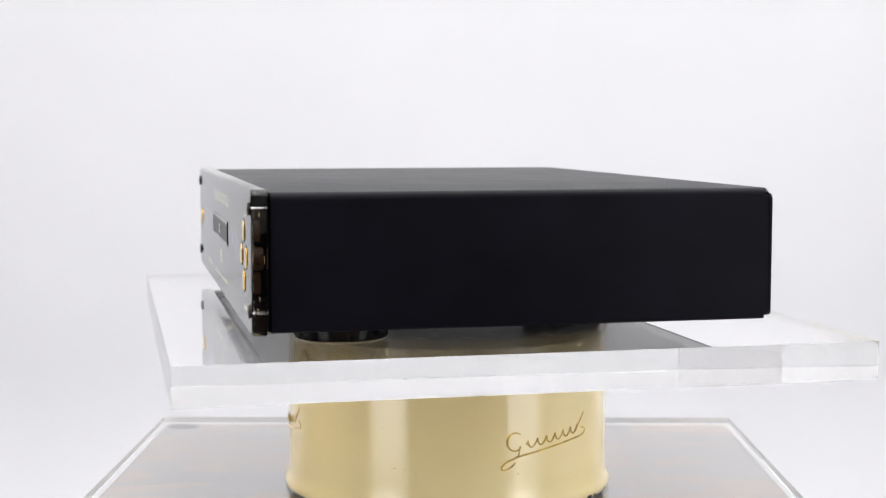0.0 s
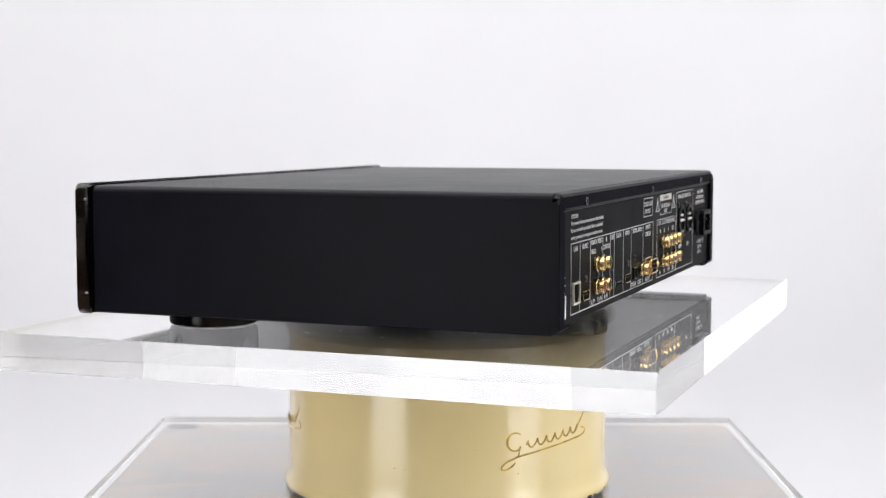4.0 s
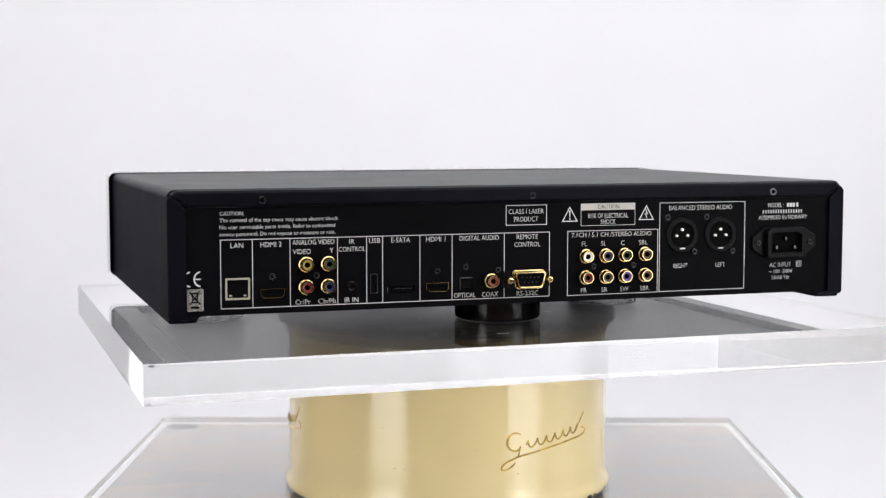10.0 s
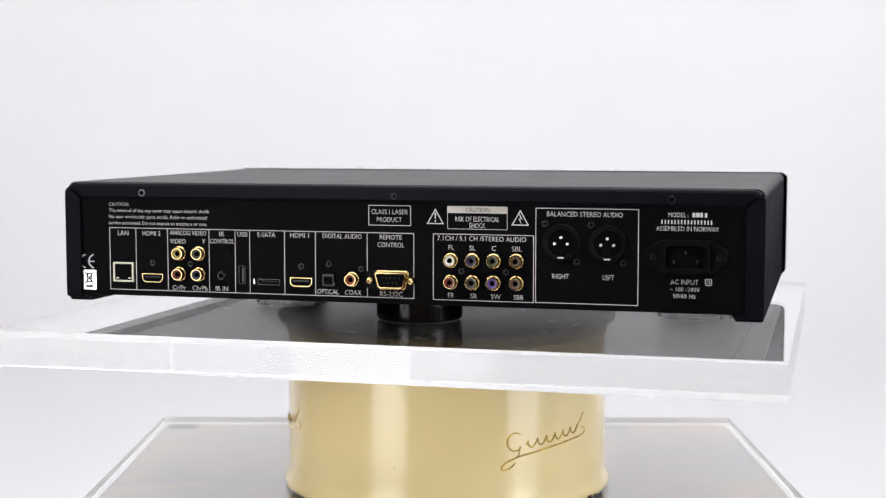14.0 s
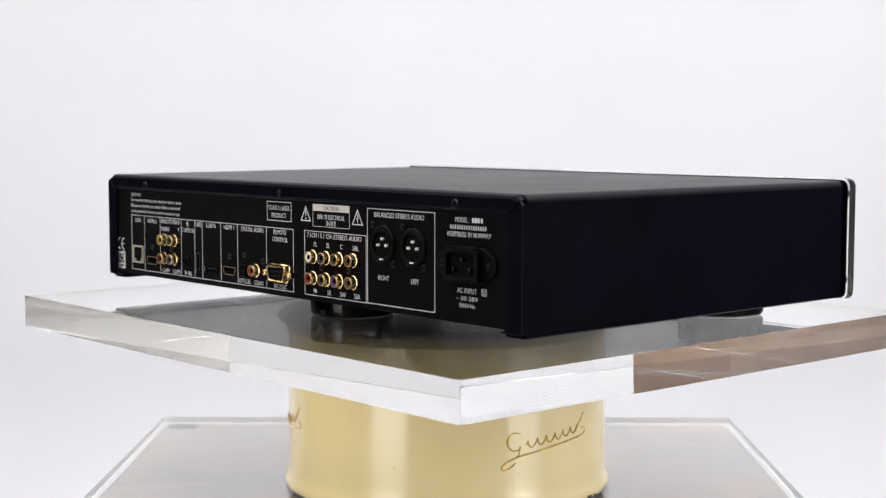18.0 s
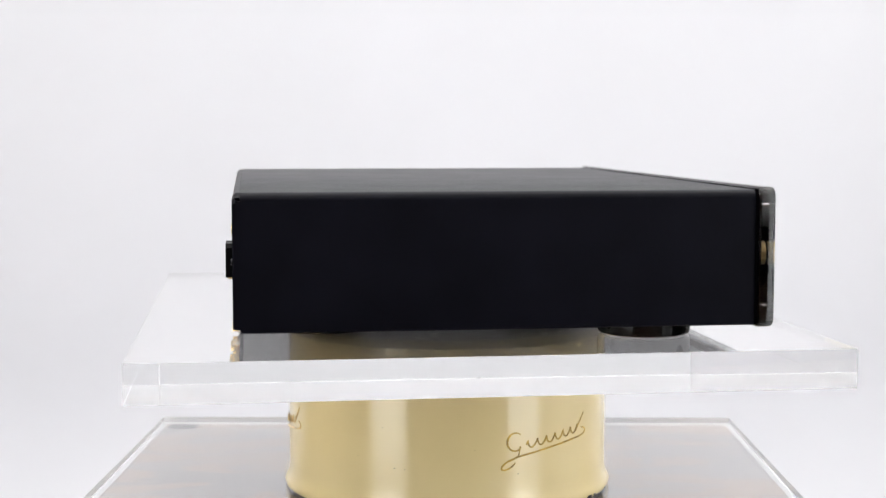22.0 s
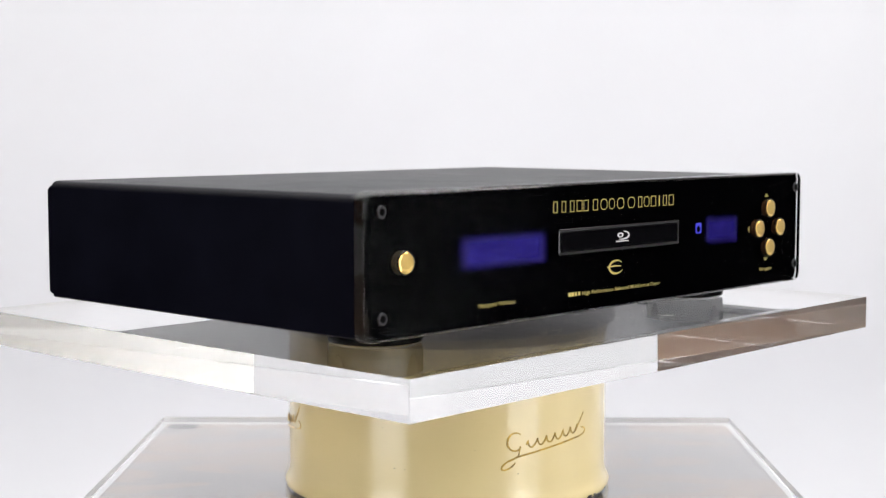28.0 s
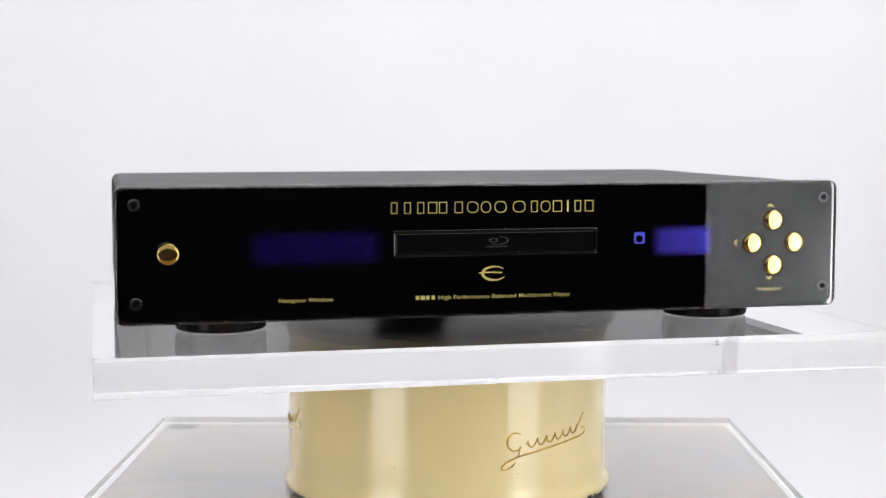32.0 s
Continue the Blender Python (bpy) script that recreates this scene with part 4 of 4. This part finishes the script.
def rear(player):
    y = REAR + 0.0001
    say = lambda text, x, z, width, cap=0.0031: lettering(text, x, z, width, cap, y, INK, player)
    say("CAUTION:", 0.1869, 0.0779, 0.0148, 0.0024)
    say("The removal of the top cover may cause electric shock.", 0.1576, 0.0739, 0.0736, 0.0024)
    say("No user serviceable parts inside. Refer to authorized", 0.1588, 0.0697, 0.0713, 0.0024)
    say("service personnel. Do not expose to moisture or rain.", 0.1588, 0.0655, 0.0715, 0.0024)
    printed_box(player, -0.0199, 0.1943, 0.0202, 0.0623)
    for x in (0.1747, 0.1515, 0.1216, 0.1030, 0.0927, 0.0683, 0.0469, 0.0116):
        part("divider", block(x - 0.00022, x + 0.00022, REAR - 0.0001, y, 0.0206, 0.0619), INK, player)
    say("LAN", 0.1841, 0.0586, 0.0078)
    say("HDMI 2", 0.1632, 0.0587, 0.0130)
    say("ANALOG VIDEO", 0.1367, 0.0595, 0.0264)
    say("VIDEO", 0.1441, 0.0538, 0.0113)
    say("Y", 0.1254, 0.0541, 0.0024)
    say("IR", 0.1124, 0.0592, 0.0034)
    say("CONTROL", 0.1123, 0.0545, 0.0171)
    say("USB", 0.0978, 0.0594, 0.0072)
    say("E-SATA", 0.0809, 0.0594, 0.0124)
    say("HDMI 1", 0.0578, 0.0594, 0.0128)
    say("DIGITAL AUDIO", 0.0286, 0.0594, 0.0266)
    say("REMOTE", -0.0043, 0.0594, 0.0147)
    say("CONTROL", -0.0043, 0.0545, 0.0180)
    say("Cr/Pr", 0.1436, 0.0228, 0.0095)
    say("Cb/Pb", 0.1284, 0.0229, 0.0112)
    say("IR IN", 0.1128, 0.0230, 0.0088)
    say("OPTICAL", 0.0384, 0.0231, 0.0147)
    say("COAX", 0.0212, 0.0231, 0.0112)
    say("RS-232C", -0.0046, 0.0229, 0.0150)
    # network socket
    o, i = rounded(0.1765, 0.1915, 0.0257, 0.0389, 0.0004, 2), rounded(0.1776, 0.1904, 0.0268, 0.0378, 0.0004, 2)
    lan = part("network_socket", ring(o, i, REAR - 0.0005, REAR + 0.0012), NICKEL, player, "pale metal network socket")
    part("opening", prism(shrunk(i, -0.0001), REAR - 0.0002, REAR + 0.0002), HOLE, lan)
    part("latch_step", block(0.1815, 0.1865, REAR, REAR + 0.0009, 0.0276, 0.0290), HOLE, lan)
    for x in (0.1788, 0.1876):
        part("spring", block(x, x + 0.0016, REAR, REAR + 0.0010, 0.0277, 0.0287), NICKEL, lan)
    video_socket(player, 0.1626, 0.0288)
    video_socket(player, 0.0568, 0.0289)
    for x, z, c in ((0.1420, 0.0460, "yellow"), (0.1280, 0.0461, "green"), (0.1421, 0.0321, "red"), (0.1282, 0.0322, "blue"), (0.0211, 0.0319, "orange"),
                    (-0.0446, 0.0457, "white"), (-0.0586, 0.0458, "blue"), (-0.0723, 0.0459, "green"), (-0.0869, 0.0461, "brown"),
                    (-0.0446, 0.0319, "red"), (-0.0587, 0.0319, "grey"), (-0.0723, 0.0320, "violet"), (-0.0870, 0.0322, "tan")):
        phono_socket(player, x, z, c)
    for x, z in ((0.1350, 0.0388), (-0.0510, 0.0388), (-0.0798, 0.0388), (0.0157, 0.0385), (0.0377, 0.0412)):
        hex_screw(player, x, REAR, z, 0.0019, DARK_STEEL, label="small dark screw")
    jack = part("jack_socket", lathe([(0.0032, -0.0002), (0.0032, 0.0008), (0.0026, 0.0011), (0.0017, 0.0010), (0.0017, 0.0002)], 20, outwards(0.1129, REAR, 0.0315)), PLASTIC, player, "small black jack socket", smooth=True)
    part("hole", lathe([(0, 0.0003), (0.0018, 0.0003), (0.0018, 0.0001)], 16, outwards(0.1129, REAR, 0.0315)), HOLE, jack)
    usb = part("usb_socket", ring(rounded(0.0958, 0.1008, 0.0263, 0.0386, 0.0004, 2), rounded(0.0964, 0.1002, 0.0269, 0.0380, 0.0003, 2), REAR - 0.0003, REAR + 0.0006), DARK_STEEL, player, "upright black data socket")
    part("opening", block(0.0963, 0.1003, REAR - 0.0002, REAR + 0.0002, 0.0268, 0.0381), HOLE, usb)
    part("tongue", block(0.0968, 0.0982, REAR, REAR + 0.0005, 0.0275, 0.0374), PLASTIC, usb)
    sata = part("data_slot", ring(rounded(0.0716, 0.0872, 0.0262, 0.0304, 0.0004, 2), rounded(0.0722, 0.0866, 0.0268, 0.0298, 0.0003, 2), REAR - 0.0003, REAR + 0.0005), PLASTIC, player, "flat black data slot")
    part("opening", block(0.0721, 0.0867, REAR - 0.0002, REAR + 0.0002, 0.0267, 0.0299), HOLE, sata)
    part("tongue", block(0.0735, 0.0850, REAR, REAR + 0.0004, 0.0285, 0.0291), DARK_STEEL, sata)
    part("tab", block(0.0895, 0.0900, REAR, REAR + 0.0004, 0.0266, 0.0300), CHROME, sata)
    opt = part("optical_socket", block(0.0334, 0.0422, REAR - 0.0002, REAR + 0.0016, 0.0264, 0.0346, 0.0005, 1), PLASTIC, player, "square black optical socket")
    part("shutter", block(0.0350, 0.0406, REAR + 0.0014, REAR + 0.0019, 0.0280, 0.0330), HOLE, opt)
    # serial socket
    o = [(0.0045, 0.0374), (-0.0148, 0.0374), (-0.0160, 0.0360), (-0.0138, 0.0272), (-0.0125, 0.0262), (0.0022, 0.0262), (0.0035, 0.0272), (0.0057, 0.0360)]
    bm = bmesh.new()
    loops = [[bm.verts.new((px, py, pz)) for px, pz in shrunk(o, d)] for d, py in ((-0.0006, REAR - 0.0005), (-0.0006, REAR + 0.0006), (0.0, REAR + 0.0010), (0.0, REAR + 0.0042), (0.0003, REAR + 0.0048), (0.0009, REAR + 0.0050), (0.0013, REAR + 0.0046), (0.0014, REAR + 0.0030))]
    for a, b in zip(loops, loops[1:]):
        for k in range(len(o)):
            bm.faces.new((a[k], a[(k + 1) % len(o)], b[(k + 1) % len(o)], b[k]))
    com = part("serial_socket", bm, GOLD_PLATE, player, "gold-rimmed nine-pin serial socket", smooth=True)
    part("flange", prism(rounded(-0.0195, 0.0120, 0.0262, 0.0376, 0.0012, 3), REAR - 0.0002, REAR + 0.0005), SOCKET, com)
    part("face", prism(shrunk(o, 0.0012), REAR, REAR + 0.0042), HOLE, com)
    for k in range(9):
        row = k >= 5
        x, z = -0.0051 + (0.0056 - 0.0028 * k if not row else 0.0042 - 0.0028 * (k - 5)), 0.0334 if not row else 0.0303
        part("contact", lathe([(0, 0.0045), (0.0005, 0.0045), (0.0005, 0.0040)], 8, outwards(x, REAR, z)), DARK_STEEL, com)
    for x in (0.0088, -0.0186):
        part("standoff", lathe([(0.0025, 0.0002), (0.0025, 0.0030), (0.0019, 0.0046), (0.0012, 0.0050), (0.0010, 0.0030), (0, 0.0030)], 12, outwards(x, REAR, 0.0316)), GOLD_PLATE, com, "gold hexagonal stand-off")
    # laser class box, hazard box, signs
    printed_box(player, -0.0178, 0.0106, 0.0668, 0.0799)
    say("CLASS I LASER", -0.0035, 0.0757, 0.0244)
    say("PRODUCT", -0.0034, 0.0707, 0.0167)
    printed_box(player, -0.0807, -0.0417, 0.0654, 0.0800, 0.0003)
    part("hazard_band", block(-0.0805, -0.0419, REAR - 0.0001, REAR + 0.0001, 0.0756, 0.0798), BAND, player, "pale printed band")
    lettering("CAUTION", -0.0614, 0.0778, 0.0155, 0.0026, REAR + 0.00025, REAR_BLACK, player)
    say("RISK OF ELECTRICAL", -0.0612, 0.0719, 0.0286)
    say("SHOCK", -0.0613, 0.0679, 0.0106)
    warning_sign(player, -0.0339, False)
    warning_sign(player, -0.0889, True)
    # surround outputs
    printed_box(player, -0.0977, -0.0323, 0.0200, 0.0624)
    say("7.1CH / 5.1 CH /STEREO AUDIO", -0.0640, 0.0596, 0.0575)
    for text, x, w in (("FL", -0.0444, 0.0036), ("SL", -0.0581, 0.0038), ("C", -0.0720, 0.0027), ("SBL", -0.0868, 0.0062)):
        say(text, x, 0.0537, w)
    for text, x, w in (("FR", -0.0442, 0.0040), ("SR", -0.0590, 0.0043), ("SW", -0.0734, 0.0062), ("SBR", -0.0881, 0.0064)):
        say(text, x, 0.0232, w)
    # balanced outputs
    printed_box(player, -0.1630, -0.0986, 0.0202, 0.0797)
    say("BALANCED STEREO AUDIO", -0.1294, 0.0760, 0.0472)
    balanced_socket(player, -0.1149, 0.0580)
    balanced_socket(player, -0.1438, 0.0577)
    say("RIGHT", -0.1146, 0.0372, 0.0105)
    say("LEFT", -0.1446, 0.0372, 0.0072)
    # model lines and mains inlet
    say("MODEL :", -0.1868, 0.0766, 0.0122, 0.0029)
    for x0, x1 in ((-0.1953, -0.1970), (-0.1975, -0.1996), (-0.2000, -0.2016), (-0.2027, -0.2042)):
        part("model_bar", block(x1, x0, REAR - 0.0001, y, 0.0753, 0.0780), INK, player, "white bar")
    for k in range(16):
        x = -0.1766 - 0.0317 * k / 16
        part("name_bar", block(x - 0.0008, x, REAR - 0.0001, y, 0.0710, 0.0734), INK, player, "white bar")
    say("ASSEMBLED IN NORWAY", -0.1924, 0.0682, 0.0378, 0.0029)
    wide = [(-0.2171, 0.0512 + 0.0030), (-0.2160, 0.0560), (-0.2075, 0.0612), (-0.1765, 0.0612), (-0.1685, 0.0560), (-0.1674, 0.0542), (-0.1674, 0.0482), (-0.1685, 0.0464), (-0.1765, 0.0412), (-0.2075, 0.0412), (-0.2160, 0.0464), (-0.2171, 0.0482)]
    inlet = part("mains_inlet", prism(wide, REAR - 0.0002, REAR + 0.0024, 0.0006), SOCKET, player, "black three-pin mains inlet")
    o = [(-0.2068, 0.0590), (-0.2040, 0.0614), (-0.1800, 0.0614), (-0.1772, 0.0590), (-0.1772, 0.0420), (-0.1780, 0.0414), (-0.2060, 0.0414), (-0.2068, 0.0420)]
    part("collar", ring(o, shrunk(o, 0.0030), REAR + 0.0020, REAR + 0.0066), SOCKET, inlet)
    part("well", prism(shrunk(o, 0.0029), REAR + 0.0024, REAR + 0.0028), HOLE, inlet)
    for x, z in ((-0.1848, 0.0480), (-0.1988, 0.0480), (-0.1918, 0.0540)):
        part("pin", block(x - 0.0008, x + 0.0008, REAR + 0.0026, REAR + 0.0058, z - 0.0013, z + 0.0013, 0.0003, 1), SMOKED, inlet, "flat bright metal pin")
    for x in (-0.2120, -0.1722):
        hex_screw(player, x, REAR + 0.0024, 0.0512, 0.0018, DARK_STEEL, label="small dark screw")
    say("AC INPUT", -0.1910, 0.0357, 0.0168)
    printed_box(player, -0.2075, -0.2034, 0.0339, 0.0379, 0.0004)
    printed_box(player, -0.2065, -0.2044, 0.0349, 0.0369, 0.0003)
    say("~ 100 -240V", -0.1913, 0.0312, 0.0182, 0.0027)
    say("50/60 Hz", -0.1911, 0.0271, 0.0137, 0.0027)
    # conformity mark as two arcs, disposal label
    for cx in (0.2118, 0.2056):
        arc = [(cx - 0.0045 * math.cos(radians(a)) * -1, 0.0389 + 0.0045 * math.sin(radians(a))) for a in range(-80, 81, 10)]
        part("conformity_mark", stroke(arc, 0.0009, REAR - 0.0001, y), INK, player, "white printed arc")
    part("conformity_mark", block(0.2060, 0.2098, REAR - 0.0001, y, 0.0385, 0.0393), INK, player, "white printed bar")
    tag_ = part("disposal_label", block(0.2046, 0.2151, REAR, REAR + 0.00025, 0.0196, 0.0330), LABEL, player, "small white label with a crossed bin")
    yb = REAR + 0.0003
    bin_ = [(0.2120, 0.0308), (0.2077, 0.0308), (0.2083, 0.0246), (0.2114, 0.0246)]
    part("bin", ring(bin_, shrunk(bin_, 0.0008), REAR + 0.0002, yb + 0.0001), REAR_BLACK, tag_)
    part("cross", stroke([(0.2130, 0.0316), (0.2067, 0.0236)], 0.0008, REAR + 0.0002, yb), REAR_BLACK, tag_)
    part("cross", stroke([(0.2067, 0.0316), (0.2130, 0.0236)], 0.0008, REAR + 0.0002, yb + 0.00005), REAR_BLACK, tag_)
    part("bar", block(0.2073, 0.2124, REAR + 0.0002, yb, 0.0212, 0.0226), REAR_BLACK, tag_)


def disc_player():
    player = tagged(new("disc_player"), "black disc player with gold buttons and dim blue displays", "disc player")
    cabinet(player)
    front(player)
    rear(player)
    return player


# ---- the turn ----
def turn(t):
    """The turntable's angle in degrees at t seconds."""
    return -77.09 - 8.4193 * t


def motions():
    rows = [(t, pose(0, 0, TOP, 0, 0, turn(t))) for t in range(0, 33)]
    walk(slab, rows)
    walk(player, [(t, pose(0, 0, TOP + 0.0006, 0, 0, turn(t))) for t in range(0, 33)])


room()
lights()
display_table()
cream_drum()
slab = turning_slab()
player = disc_player()


# ---- floor tiles, last ----
def clipped(pts, keep):
    """A convex outline cut to where keep, a linear function of x and y, is not negative."""
    out = []
    for p, q in zip(pts, pts[1:] + pts[:1]):
        a, b = keep(*p), keep(*q)
        if a >= 0:
            out.append(p)
        if a * b < 0:
            k = a / (a - b)
            out.append((p[0] + (q[0] - p[0]) * k, p[1] + (q[1] - p[1]) * k))
    return out


def tiled_floor():
    """Long brown tiles laid askew to the walls."""
    floor = tagged(part("floor", block(-7.0, 7.0, -4.4, 3.4, -0.12, -0.003), GROUT), "brown ceramic tile floor with pale joints", kind="structure")
    across, along, gap = 0.72, 1.44, 0.020
    one = block(-across / 2 + gap / 2, across / 2 - gap / 2, -along / 2 + gap / 2, along / 2 - gap / 2, -0.006, 0.002, 0.002, 1)
    me = bpy.data.meshes.new("tile")
    one.to_mesh(me)
    one.free()
    me.materials.append(TILE)
    askew = radians(36.9)
    c, s = math.cos(askew), math.sin(askew)
    bounds = (lambda x, y: x + 6.99, lambda x, y: 3.29 - x, lambda x, y: y + 4.38, lambda x, y: 3.39 - y)
    rest_v, rest_f = [], []
    for i in range(-14, 15):
        for j in range(-8, 9):
            u, v = -3.35 + across * (i + 0.5), 4.36 + along * (j + 0.5)
            x, y = c * u - s * v, s * u + c * v
            hu, hv = across / 2 - gap / 2, along / 2 - gap / 2
            whole = [(c * (u + a) - s * (v + b), s * (u + a) + c * (v + b)) for a, b in ((-hu, -hv), (hu, -hv), (hu, hv), (-hu, hv))]
            cut = whole
            for keep in bounds:
                cut = clipped(cut, keep)
                if len(cut) < 3:
                    break
            if len(cut) < 3:
                continue
            if cut == whole:
                ob = new("tile", me)
                ob.parent = floor
                ob.location = (x, y, 0)
                ob.rotation_euler.z = askew
                continue
            n, k = len(rest_v), len(cut)
            rest_v += [(*p, 0.002) for p in cut] + [(*p, -0.006) for p in cut]
            rest_f += [list(range(n, n + k))] + [[n + a, n + k + a, n + k + (a + 1) % k, n + (a + 1) % k] for a in range(k)]
    far = bpy.data.meshes.new("cut_tiles")
    far.from_pydata(rest_v, [], rest_f)
    far.materials.append(TILE)
    ob = new("cut_tiles", far)
    ob.parent = floor
    tagged(ob, "brown tiles cut along the walls", kind="stuff")


tiled_floor()
motions()
